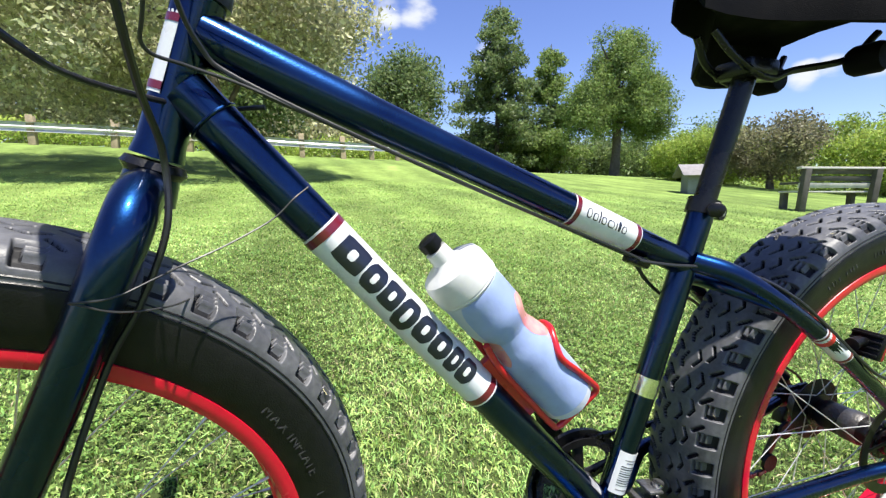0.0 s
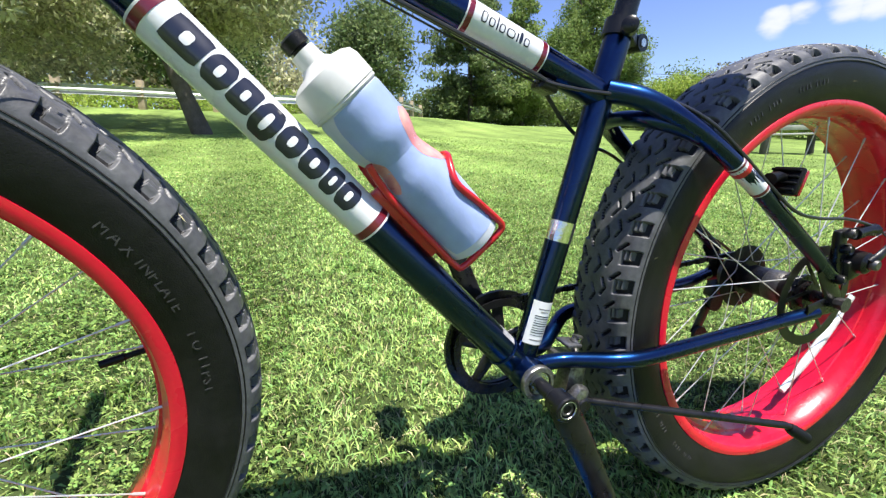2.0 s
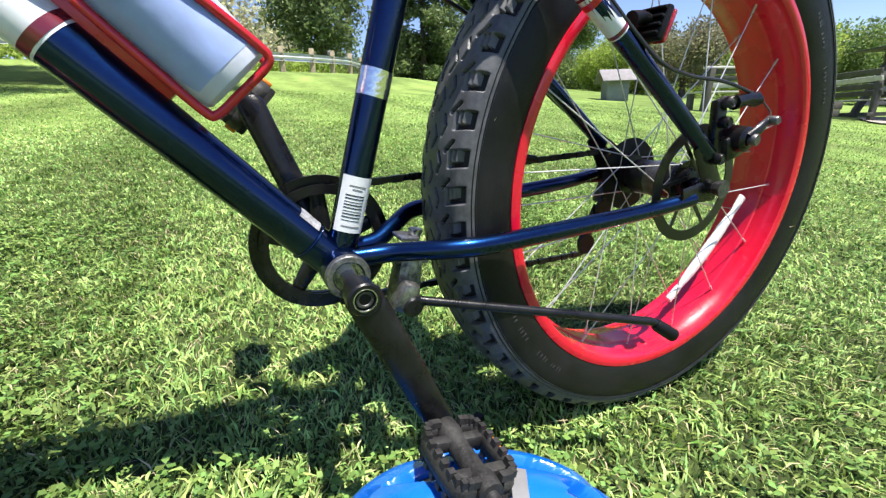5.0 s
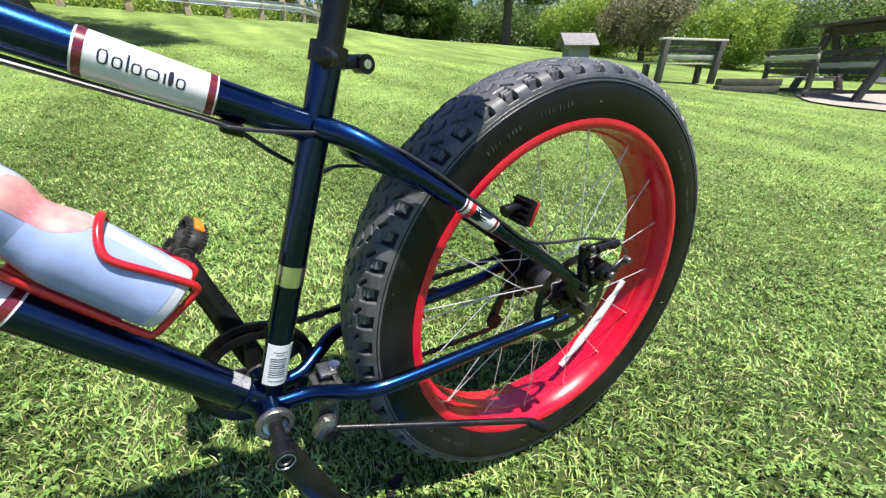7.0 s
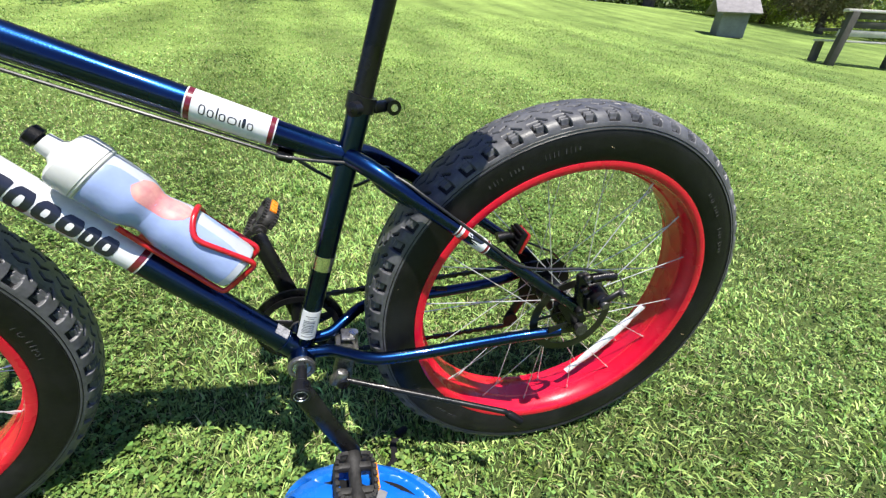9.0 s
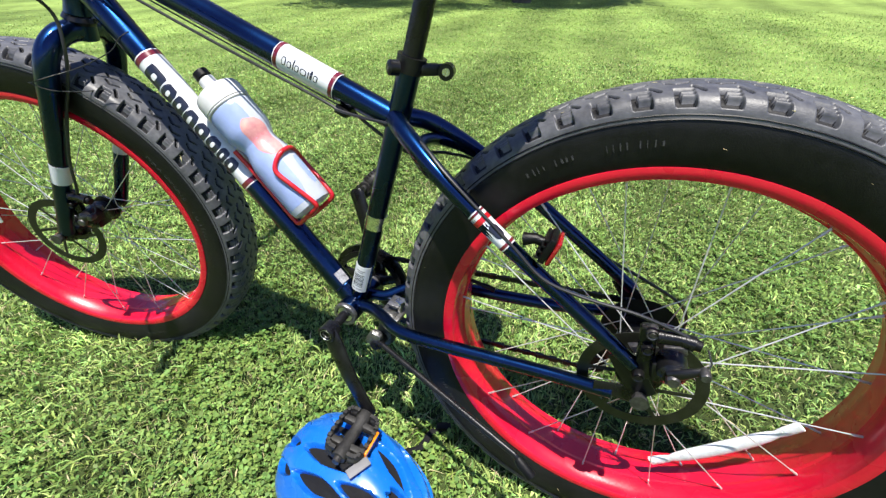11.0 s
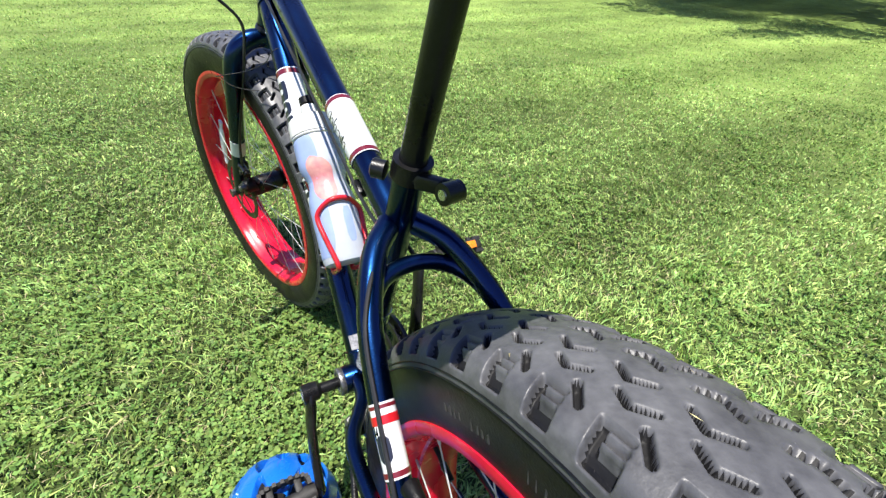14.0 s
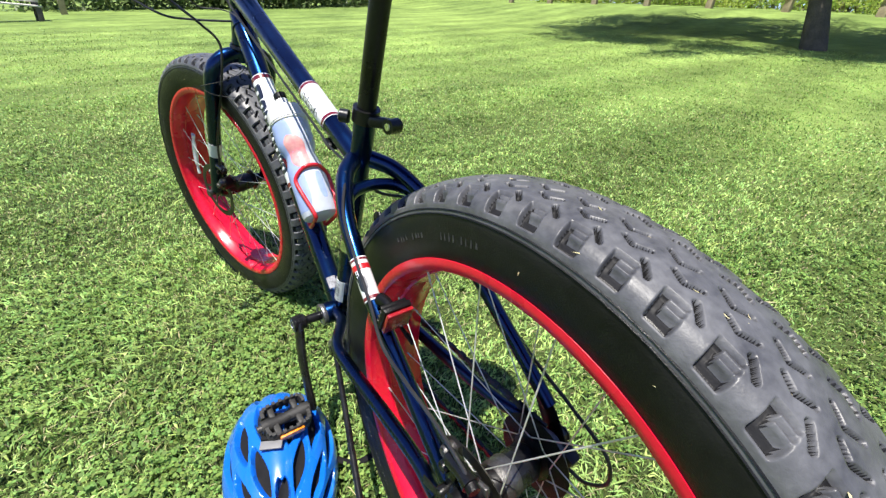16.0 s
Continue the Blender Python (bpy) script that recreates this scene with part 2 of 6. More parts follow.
SHEDW = material("grey_shed_boards", (0.20, 0.215, 0.215), 0.8, 0.0, 0.0, 0.3, 0.2, 5, 40, 0.003, 40)
ROOF = material("grey_shingles", (0.21, 0.20, 0.20), 0.9, 0.0, 0.0, 0.2, 0.25, 8, 60, 0.006, 30)
GRAVEL = material("pale_gravel", (0.30, 0.275, 0.235), 0.95, 0.0, 0.0, 0.2, 0.3, 12, 120, 0.02, 60)
ASPHALT = material("road_asphalt", (0.10, 0.10, 0.10), 0.9, 0.0, 0.0, 0.2, 0.2, 2, 60, 0.004, 80)
HOUSEW = material("white_siding", (0.72, 0.72, 0.7), 0.7, 0.0, 0.0, 0.3, 0.06, 2, 30)
HOUSER = material("grey_house_roof", (0.22, 0.22, 0.24), 0.9, 0.0, 0.0, 0.2, 0.2, 3, 30)
PANE = material("dark_window_glass", (0.02, 0.025, 0.03), 0.08, 0.0, 0.0, 0.6, 0.2, 3, 30)


def leaf_material(name, color, second):
    return material(name, color, 0.5, 0.0, 0.0, 0.35, 0.25, 0.5, 3.0, second=second, through_=0.5, rand=0.35)


LEAF_RUST = leaf_material("olive_bronze_leaves", (0.42, 0.41, 0.25), (0.58, 0.59, 0.36))
SCUFF = material("scuffed_bare_alloy", (0.5, 0.5, 0.49), 0.38, 0.85, 0.0, 0.5, 0.3, 90, 300, 0.001, 260, second=(0.05, 0.048, 0.046))
LEAF_DARK = leaf_material("dark_green_leaves", (0.11, 0.165, 0.06), (0.21, 0.28, 0.11))
LEAF_MID = leaf_material("mid_green_leaves", (0.13, 0.21, 0.055), (0.25, 0.34, 0.1))
LEAF_LIME = leaf_material("lime_green_leaves", (0.25, 0.37, 0.06), (0.40, 0.50, 0.11))
LEAF_MAUVE = leaf_material("mauve_brown_leaves", (0.2, 0.18, 0.115), (0.25, 0.26, 0.13))


# ---- building helpers ----
def mesh_of(name, bm, mat, smooth=True):
    me = bpy.data.meshes.new(name)
    bm.normal_update()
    bm.to_mesh(me)
    bm.free()
    if mat is not None:
        me.materials.append(mat)
    if smooth:
        me.shade_smooth()
        me.set_sharp_from_angle(angle=radians(38))
    return me


def part(name, bm, mat, parent=None, label="", m=None, smooth=True):
    ob = new(name, bm if isinstance(bm, bpy.types.Mesh) else mesh_of(name, bm, mat, smooth))
    if parent is not None:
        ob.parent = parent
    if m is not None:
        ob.matrix_basis = m
    if label:
        ob["label"] = label
    return ob


def empty(name, m=None):
    ob = new(name)
    if m is not None:
        ob.matrix_basis = m
    return ob


def arrays(name, verts, faces, mat, smooth=False):
    """A mesh from numpy arrays of points and of triangles or quads."""
    me = bpy.data.meshes.new(name)
    k = faces.shape[1]
    me.vertices.add(len(verts)), me.loops.add(faces.size), me.polygons.add(len(faces))
    me.vertices.foreach_set("co", np.ascontiguousarray(verts, np.float32).ravel())
    me.loops.foreach_set("vertex_index", np.ascontiguousarray(faces, np.int32).ravel())
    me.polygons.foreach_set("loop_start", np.arange(0, faces.size, k, dtype=np.int32))
    me.update(calc_edges=True)
    me.materials.append(mat)
    if smooth:
        me.shade_smooth()
    return me


def curve(points, steps=8):
    """A smooth line through the points (Catmull-Rom)."""
    p = [Vector(q) for q in points]
    p = [p[0] * 2 - p[1], *p, p[-1] * 2 - p[-2]]
    out = []
    for a, b, c, d in zip(p, p[1:], p[2:], p[3:]):
        for k in range(steps):
            t = k / steps
            out.append(0.5 * (2 * b + (c - a) * t + (2 * a - 5 * b + 4 * c - d) * t * t + (3 * b - a - 3 * c + d) * t ** 3))
    return out + [p[-2]]


def sweep(bm, points, radius, seg=16, squash=1.0, side=(0, 1, 0), cap=True):
    """A tube along points. radius: one, or one for each point; squash: its width along side against its width across."""
    pts = [Vector(p) for p in points]
    rad = list(radius) if isinstance(radius, (list, tuple)) else [radius] * len(pts)
    rad = [float(r) for r in rad]
    if len(rad) != len(pts):
        rad = [float(r) for r in np.interp(np.linspace(0, 1, len(pts)), np.linspace(0, 1, len(rad)), rad)]
    rings, ref = [], Vector(side)
    for i, p in enumerate(pts):
        d = (pts[min(i + 1, len(pts) - 1)] - pts[max(i - 1, 0)]).normalized()
        u = ref - d * ref.dot(d)
        if u.length < 1e-4:
            u = d.orthogonal()
        u.normalize()
        v = d.cross(u)
        ref = u
        rings.append([bm.verts.new(p + rad[i] * (squash * math.cos(a) * u + math.sin(a) * v)) for a in (2 * math.pi * k / seg for k in range(seg))])
    for a, b in zip(rings, rings[1:]):
        for k in range(seg):
            bm.faces.new((a[k], a[(k + 1) % seg], b[(k + 1) % seg], b[k]))
    if cap:
        bm.faces.new(rings[0][::-1]), bm.faces.new(rings[-1])
    return bm


def tube(points, radius, seg=16, **k):
    return sweep(bmesh.new(), points, radius, seg, **k)


def revolve(bm, profile, seg=96, m=None, closed=False):
    """Turns a profile of (y, r) round the y axis."""
    rings = [[bm.verts.new((r * math.cos(a), y, r * math.sin(a))) for a in (2 * math.pi * k / seg for k in range(seg))] for y, r in profile]
    pairs = list(zip(rings, rings[1:])) + ([(rings[-1], rings[0])] if closed else [])
    for a, b in pairs:
        for k in range(seg):
            bm.faces.new((a[k], b[k], b[(k + 1) % seg], a[(k + 1) % seg]))
    if m is not None:
        bmesh.ops.transform(bm, matrix=m, verts=[v for r in rings for v in r])
    return bm


def block_of(size):
    bm = bmesh.new()
    block(bm, size)
    return bm


def lathe(profile, seg=48, m=None):
    """A solid turned round the y axis; the profile starts and ends on or near it."""
    bm = bmesh.new()
    revolve(bm, [(y, max(r, 0.0002)) for y, r in profile], seg, m)
    return bm


def along(a, b):
    """The pose whose y axis runs from a to b, with a as origin."""
    a, b = Vector(a), Vector(b)
    return Matrix.Translation(a) @ (b - a).to_track_quat("Y", "Z").to_matrix().to_4x4()


def block(bm, size, m=None, bevel=0.0, taper=1.0):
    """A box with its middle at the origin, its upper face scaled by taper, edges bevelled."""
    sx, sy, sz = (s / 2 for s in size)
    v = [bm.verts.new((x * sx * (taper if z > 0 else 1), y * sy * (taper if z > 0 else 1), z * sz)) for z in (-1, 1) for y in (-1, 1) for x in (-1, 1)]
    f = [bm.faces.new([v[i] for i in q]) for q in ((0, 2, 3, 1), (4, 5, 7, 6), (0, 1, 5, 4), (2, 6, 7, 3), (0, 4, 6, 2), (1, 3, 7, 5))]
    if bevel:
        g = bmesh.ops.bevel(bm, geom=list({e for q in f for e in q.edges}), offset=bevel, segments=2, affect="EDGES", profile=0.5)
        v = list({w for q in g["faces"] for w in q.verts} | {w for w in v if w.is_valid})
    if m is not None:
        bmesh.ops.transform(bm, matrix=m, verts=v)
    return bm


def solid(size, m=None, bevel=0.0, taper=1.0):
    return block(bmesh.new(), size, m, bevel, taper)


def patch(a, b, ra, rb, s0, s1, ang0, ang1, lift, up=(0, 0, 1), rows=6, cols=14, round_=0.0):
    """A thin curved plate lying on a tube from a to b: from s0 to s1 of its length, and between two angles (0 faces the bike's left, 90 its upper side).
    round_: how far its corners are cut."""
    a, b = Vector(a), Vector(b)
    d = (b - a).normalized()
    left = Vector((0, -1, 0)) - d * d.dot(Vector((0, -1, 0)))
    left.normalize()
    top = left.cross(d)
    if top.z < 0:
        top = -top
    bm = bmesh.new()
    full = abs(ang1 - ang0) >= 360
    layers = []
    for h in (lift, lift * 0.2):
        grid = []
        for i in range(rows + 1):
            s = s0 + (s1 - s0) * i / rows
            r = ra + (rb - ra) * s + h
            edge = min(i, rows - i) / rows
            trim = round_ * max(0.0, 1 - edge / 0.25) ** 2
            row = []
            for k in range(cols + 1):
                q = radians(ang0 + (ang1 - ang0) * (trim + (1 - 2 * trim) * k / cols))
                row.append(bm.verts.new(a + (b - a) * s + r * (math.cos(q) * left + math.sin(q) * top)))
            grid.append(row)
        layers.append(grid)
    for g, flip in ((layers[0], False), (layers[1], True)):
        for i in range(rows):
            for k in range(cols):
                q = (g[i][k], g[i][k + 1], g[i + 1][k + 1], g[i + 1][k])
                bm.faces.new(q[::-1] if flip else q)
    o, n_ = layers
    rim = [(0, k) for k in range(cols)] + [(i, cols) for i in range(rows)] + [(rows, cols - k) for k in range(cols)] + [(rows - i, 0) for i in range(rows)]
    for (i, k), (i2, k2) in zip(rim, rim[1:] + rim[:1]):
        bm.faces.new((o[i][k], n_[i][k], n_[i2][k2], o[i2][k2]))
    if full:
        bmesh.ops.remove_doubles(bm, verts=bm.verts, dist=1e-6)
    bmesh.ops.recalc_face_normals(bm, faces=bm.faces)
    return bm


# ---- the lie of the land ----
def ease(v):
    return np.clip(v, 0, 1) ** 2 * (3 - 2 * np.clip(v, 0, 1))


def lie(x, y):
    """The height of the ground: a lawn that rises away from the bicycle to a road bank."""
    x, y = np.asarray(x, float), np.asarray(y, float)
    fade = lambda v, far, more: np.sign(v) * (np.minimum(np.abs(v), far) + more * (1 - np.exp(-np.maximum(np.abs(v) - far, 0) / more)))
    h = -0.0335 - 0.0142 * fade(x, 25, 10) + 0.1184 * fade(y, 20, 8)
    h = h + 0.42 * ease((y - 11.5) / 6.0) * ease((11 - x) / 6) * ease((x + 40) / 15)
    h = h + 0.05 * np.sin(x * 0.31 + 1.0) * np.sin(y * 0.27) * ease((np.hypot(x - 0.3, y - 0.5) - 3) / 6)
    return h


def ground_z(x, y):
    return float(lie(x, y))

# ---- ground ----
def spaced(lo, hi, mid, n, power=2.2):
    u = np.linspace(-1, 1, n)
    s = np.sign(u) * np.abs(u) ** power
    return np.where(s < 0, mid + s * (mid - lo), mid + s * (hi - mid))


gx, gy = spaced(-400, 400, 0.3, 141, 3.2), spaced(-300, 500, 0.5, 141, 3.2)
mx_, my_ = np.meshgrid(gx, gy)
gverts = np.stack([mx_.ravel(), my_.ravel(), lie(mx_, my_).ravel()], 1)
gi = np.arange(140)[:, None] * 141 + np.arange(140)[None]
gfaces = np.stack([gi, gi + 1, gi + 142, gi + 141], -1).reshape(-1, 4)
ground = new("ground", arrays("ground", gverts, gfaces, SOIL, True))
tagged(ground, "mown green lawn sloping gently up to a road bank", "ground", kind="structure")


# ---- grass ----
def oval(x, y, cx, cy, rx, ry, start, soft=0.35):
    """1 inside an oval round (cx, cy), falling off softly past the share start of its radius."""
    return 1 - ease((np.hypot((x - cx) / rx, (y - cy) / ry) - start) / soft)


def strew(count, reach, core, seed):
    """Places on the lawn round the bicycle, thickest near it and thinning out smoothly, and how much coarser growth may be there."""
    rng = np.random.default_rng(seed)
    r = core * np.sqrt((1 + (reach / core) ** 2) ** rng.random(count) - 1)
    a = rng.uniform(0, 2 * np.pi, count)
    x, y = 0.3 + r * np.cos(a), 0.45 + r * np.sin(a)
    keep = rng.random(count) < (1 - ease((r / reach - 0.6) / 0.4)) * (0.12 + 0.88 * ease((y + 4.0) / 2.6))
    # trodden and thin places
    f = np.sin(x * 5.1 + 2 * np.sin(y * 3.7)) * np.sin(y * 4.3 + 1.7 * np.sin(x * 2.9))
    keep &= rng.random(count) < 0.86 + 0.14 * f
    return rng, x[keep], y[keep], f[keep], np.sqrt(1 + (r[keep] / core) ** 2)


def blades(name, label, count, reach, tall, wide, seed, lean=1.3, mat=GRASS, lift=0.0):
    """Bent grass blades strewn over the lawn."""
    rng, x, y, f, coarse = strew(count, reach, 1.5, seed)
    n = len(x)
    a, b = rng.uniform(0, 2 * np.pi, n), rng.uniform(0, 2 * np.pi, n)
    # tufts a few centimetres across
    tuft = np.sin(x * 71 + 3 * np.sin(y * 23)) * np.sin(y * 83 + 3 * np.sin(x * 29)) + 0.6 * np.sin(x * 37 + 2 * np.sin(y * 13)) * np.sin(y * 31 + 2 * np.sin(x * 17))
    h = tall * rng.uniform(0.4, 1.15, n) * (1 + 0.15 * f + 0.26 * tuft)
    h /= coarse ** 0.15
    w = wide * rng.uniform(0.55, 1.3, n) / 2 * coarse ** 0.85
    tilt = rng.uniform(0.1, lean, n)
    # mown in strips, up and down the lawn
    dx, dy = np.cos(a), np.sin(a) + 0.42 * np.tanh(6 * np.sin(np.pi * (x - 0.04 * y) / 0.75))
    base = np.stack([x, y, lie(x, y) - 0.004 + lift], 1)
    side = np.stack([np.cos(b) * w, np.sin(b) * w, 0 * x], 1)
    mid = base + np.stack([dx * tilt * h * 0.35, dy * tilt * h * 0.35, h * 0.62], 1)
    tip = base + np.stack([dx * tilt * h * 1.05, dy * tilt * h * 1.05, h * (1.05 - 0.35 * tilt)], 1)
    fine = coarse < 3.0
    # near the bicycle each blade is bent at its widest place, farther off it is one straight leaf
    v = np.stack([base, mid - side, mid + side, tip], 1)[fine].reshape(-1, 3)
    k = np.arange(int(fine.sum()))[:, None] * 4
    t = np.concatenate([k + [[0, 2, 1]], k + [[1, 2, 3]]], 0)
    far = ~fine
    v2 = np.stack([base - side, base + side, tip], 1)[far].reshape(-1, 3)
    t2 = len(v) + np.arange(len(v2)).reshape(-1, 3)
    ob = new(name, arrays(name, np.concatenate([v, v2]), np.concatenate([t, t2]), mat))
    return tagged(ob, label, "grass", kind="stuff")


blades("grass", "short mown lawn grass, yellow-green in the sun", 900000, 14.0, 0.027, 0.0045, 3, 1.35)
blades("dry_grass", "pale dry blades and clippings lying in the lawn", 85000, 9.0, 0.022, 0.0024, 4, 1.9, DRY, 0.006)


def clovers(count, reach, core, seed, size=1.0):
    """Small three-leaved clover heads standing just above the grass, in patches."""
    rng, x, y, f, coarse = strew(count, reach, core, seed)
    g = np.sin(x * 3.3 + 1.3 * np.sin(y * 2.1)) * np.sin(y * 3.9 + np.sin(x * 4.4))
    keep = rng.random(len(x)) < np.clip(0.16 + 0.6 * g, 0.05, 1)
    x, y, coarse = x[keep], y[keep], coarse[keep]
    n = len(x)
    c = np.stack([x, y, lie(x, y) + rng.uniform(0.013, 0.035, n)], 1)
    r = rng.uniform(0.004, 0.0088, n) * size * coarse ** 0.3
    turn = rng.uniform(0, 2 * np.pi, n)
    V, F = [], []
    for leaf in range(3):
        a = turn + leaf * 2 * np.pi / 3 + rng.normal(0, 0.12, n)
        d = np.stack([np.cos(a), np.sin(a), rng.uniform(-0.3, 0.5, n)], 1)
        s = np.stack([-np.sin(a), np.cos(a), rng.normal(0, 0.3, n)], 1)
        r_ = r[:, None]
        q = [c, c + r_ * (0.75 * d + 0.55 * s), c + r_ * 1.3 * d, c + r_ * (0.75 * d - 0.55 * s)]
        V.append(np.stack(q, 1).reshape(-1, 3))
        F.append(leaf * n * 4 + np.arange(n * 4).reshape(-1, 4))
    ob = new("clover", arrays("clover", np.concatenate(V), np.concatenate(F), CLOVER))
    return tagged(ob, "patches of small round green clover leaves in the lawn", "clover", kind="stuff")


clovers(260000, 8.0, 1.7, 7)
clovers(3500, 1.6, 0.7, 9, 1.35)


# ---- trees ----
def leaf_cloud(rng, clumps, per, size, spread):
    """Leaf quads, bunched round clump middles. Returns points and faces."""
    n = len(clumps) * per
    c = np.repeat(clumps, per, 0) + np.clip(rng.normal(0, 1, (n, 3)), -1.7, 1.7) * spread
    u = rng.normal(0, 1, (n, 3))
    u /= np.linalg.norm(u, axis=1, keepdims=True)
    w = rng.normal(0, 1, (n, 3))
    w -= u * (u * w).sum(1, keepdims=True)
    w /= np.linalg.norm(w, axis=1, keepdims=True)
    s = size * rng.uniform(0.6, 1.3, (n, 1))
    v = np.stack([c - u * s, c + w * s * 0.42, c + u * s, c - w * s * 0.42], 1).reshape(-1, 3)
    return v, np.arange(n * 4).reshape(-1, 4)


def crown_points(rng, middle, radii, count, hollow=0.55, droop=0.0):
    p = rng.normal(0, 1, (count, 3))
    p /= np.linalg.norm(p, axis=1, keepdims=True)
    p *= rng.uniform(hollow, 1.0, (count, 1)) * (1 + 0.22 * np.sin(p[:, :1] * 7 + middle[0]) * np.sin(p[:, 1:2] * 6 + middle[1]))
    return np.array(middle) + p * np.array(radii)


def limbs(base, top, girth, ends, rng, count):
    """A tapered trunk with limbs to some of the clump middles."""
    base, top = Vector(base), Vector(top)
    bm = bmesh.new()
    bow = Vector((rng.uniform(-0.3, 0.3), rng.uniform(-0.3, 0.3), 0))
    line = curve([base - Vector((0, 0, 0.2)), base.lerp(top, 0.35) + bow * 0.4, base.lerp(top, 0.7) - bow * 0.3, top], 5)
    sweep(bm, line, [girth * 1.35, girth, girth * 0.9, girth * 0.8, girth * 0.6, girth * 0.2], 10)
    for e in ends[:count]:
        e = Vector(e)
        s = line[int(rng.integers(len(line) // 3, len(line) - 2))]
        sweep(bm, curve([s, s.lerp(e, 0.5) + Vector((0, 0, 0.15 * (e - s).length)), e], 4), [girth * 0.42, girth * 0.25, girth * 0.06], 6)
    return bm


def tree(label, x, y, tall, girth, crowns, leaf, clumps, per, size, spread, seed, trunk_top=0.75):
    """crowns: (middle offset x, y, height above the foot, radii) of the lobes of the crown."""
    rng = np.random.default_rng(seed)
    z = ground_z(x, y)
    pts = np.concatenate([crown_points(rng, (x + cx, y + cy, z + cz), r, max(8, int(clumps * share))) for cx, cy, cz, r, share in crowns])
    rng.shuffle(pts)
    t = tagged(empty("tree", Matrix.Translation((x, y, z))), label, "tree", "trees")
    back = Matrix.Translation((-x, -y, -z))
    bm = limbs((x, y, z), (x + crowns[0][0] * 0.6, y + crowns[0][1] * 0.6, z + tall * trunk_top), girth, pts, rng, 16)
    bm.transform(back)
    part("trunk", bm, BARK, t)
    v, f = leaf_cloud(rng, pts, per, size, spread)
    part("crown", arrays("crown", v - np.array([x, y, z]), f, leaf), None, t)
    return t


tree("broad low-branched tree with olive bronze leaves, on the lawn", -1.8, 11.0, 5.7, 0.17,
     [(-1.87, -0.3, 4.16, (4.1, 4.1, 2.3), 0.66), (1.27, -0.2, 3.36, (1.9, 2.2, 1.28), 0.2), (-4.4, 0.85, 3.23, (2.8, 2.8, 1.6), 0.24)], LEAF_RUST, 520, 150, 0.07, 0.26, 21, 0.7)


def conifer(label, x, y, tall, girth, wide, leaf, seed, levels=26, gap=0.25, size=0.15):
    """A ragged evergreen: tiers of drooping boughs of uneven length, with gaps and a bare tip."""
    rng = np.random.default_rng(seed)
    z = ground_z(x, y)
    t = tagged(empty("tree", Matrix.Translation((x, y, z))), label, "tree", "trees")
    bm = tube([(0, 0, -0.3), (0, 0, tall * 0.5), (0.08, 0, tall)], [girth, girth * 0.6, girth * 0.1], 9)
    pts = []
    for k in range(levels):
        h = 0.1 + 0.86 * k / levels
        for b in range(6 if h < 0.8 else 4):
            if rng.random() < gap:
                continue
            a = rng.uniform(0, 2 * math.pi)
            reach = wide * (1.02 - h) ** 0.75 * rng.uniform(0.45, 1.2) * (0.75 if h < 0.2 else 1)
            d = Vector((math.cos(a), math.sin(a), 0))
            o = Vector((0.08 * h, 0, h * tall))
            tip = o + d * reach + Vector((0, 0, -0.12 * reach + 0.25 * h))
            sweep(bm, [o, o.lerp(tip, 0.5) + Vector((0, 0, 0.06 * reach)), tip], [girth * 0.2 * (1.1 - h), girth * 0.12 * (1.1 - h), 0.008], 5)
            for s in np.arange(0.3, 1.01, 0.36 / max(reach, 0.4)):
                pts.append(o.lerp(tip, s) + Vector((rng.normal(0, 0.12), rng.normal(0, 0.12), 0.05 * math.sin(3 * s) - 0.08)))
    part("trunk", bm, BARK, t)
    v, f = leaf_cloud(rng, np.array([tuple(p) for p in pts]), 44, size, 0.23)
    part("crown", arrays("crown", v, f, leaf), None, t)
    return t


conifer("tall ragged dark green conifer at the lawn's edge", 13.0, 30.5, 13.0, 0.22, 5.2, LEAF_DARK, 22, 30, 0.28)
conifer("bushy dark green conifer at the lawn's edge", 17.4, 30.5, 10.2, 0.2, 4.2, LEAF_MID, 23, 24, 0.15)
tree("round-headed green tree with a dark trunk at the lawn's edge", 17.4, 22.3, 9.0, 0.26,
     [(0.1, 0, 5.3, (2.3, 2.2, 1.7), 0.22), (-1.7, 0.3, 4.4, (1.7, 1.7, 1.3), 0.16), (1.9, -0.2, 4.5, (1.8, 1.7, 1.4), 0.17), (-0.6, 0.2, 7.0, (1.5, 1.5, 1.3), 0.13), (0.9, 0, 7.4, (1.1, 1.1, 1.2), 0.09), (2.6, 0.3, 3.3, (1.4, 1.4, 0.9), 0.1), (-2.4, -0.2, 3.1, (1.3, 1.3, 0.9), 0.1), (0.2, 0, 3.6, (2.4, 2.2, 1.0), 0.16)], LEAF_MID, 250, 230, 0.085, 0.28, 24, 0.8)
tree("small tree with mauve-brown leaves beside the lawn", 17.8, 13.0, 3.2, 0.12,
     [(0, 0, 1.7, (1.9, 1.9, 1.1), 1.0)], LEAF_MAUVE, 60, 220, 0.075, 0.26, 25, 0.7)
tree("tall broad tree with olive bronze leaves beyond the road", -13.0, 26.0, 9.5, 0.25,
     [(0, 0, 5.0, (6.5, 3.6, 4.4), 1.0)], LEAF_RUST, 260, 80, 0.16, 0.5, 26, 0.7)
tree("dark green roadside tree behind the guard rail", -4.5, 27.0, 8.0, 0.22,
     [(0, 0, 4.4, (4.0, 3.4, 3.6), 1.0)], LEAF_DARK, 220, 80, 0.15, 0.5, 27, 0.7)
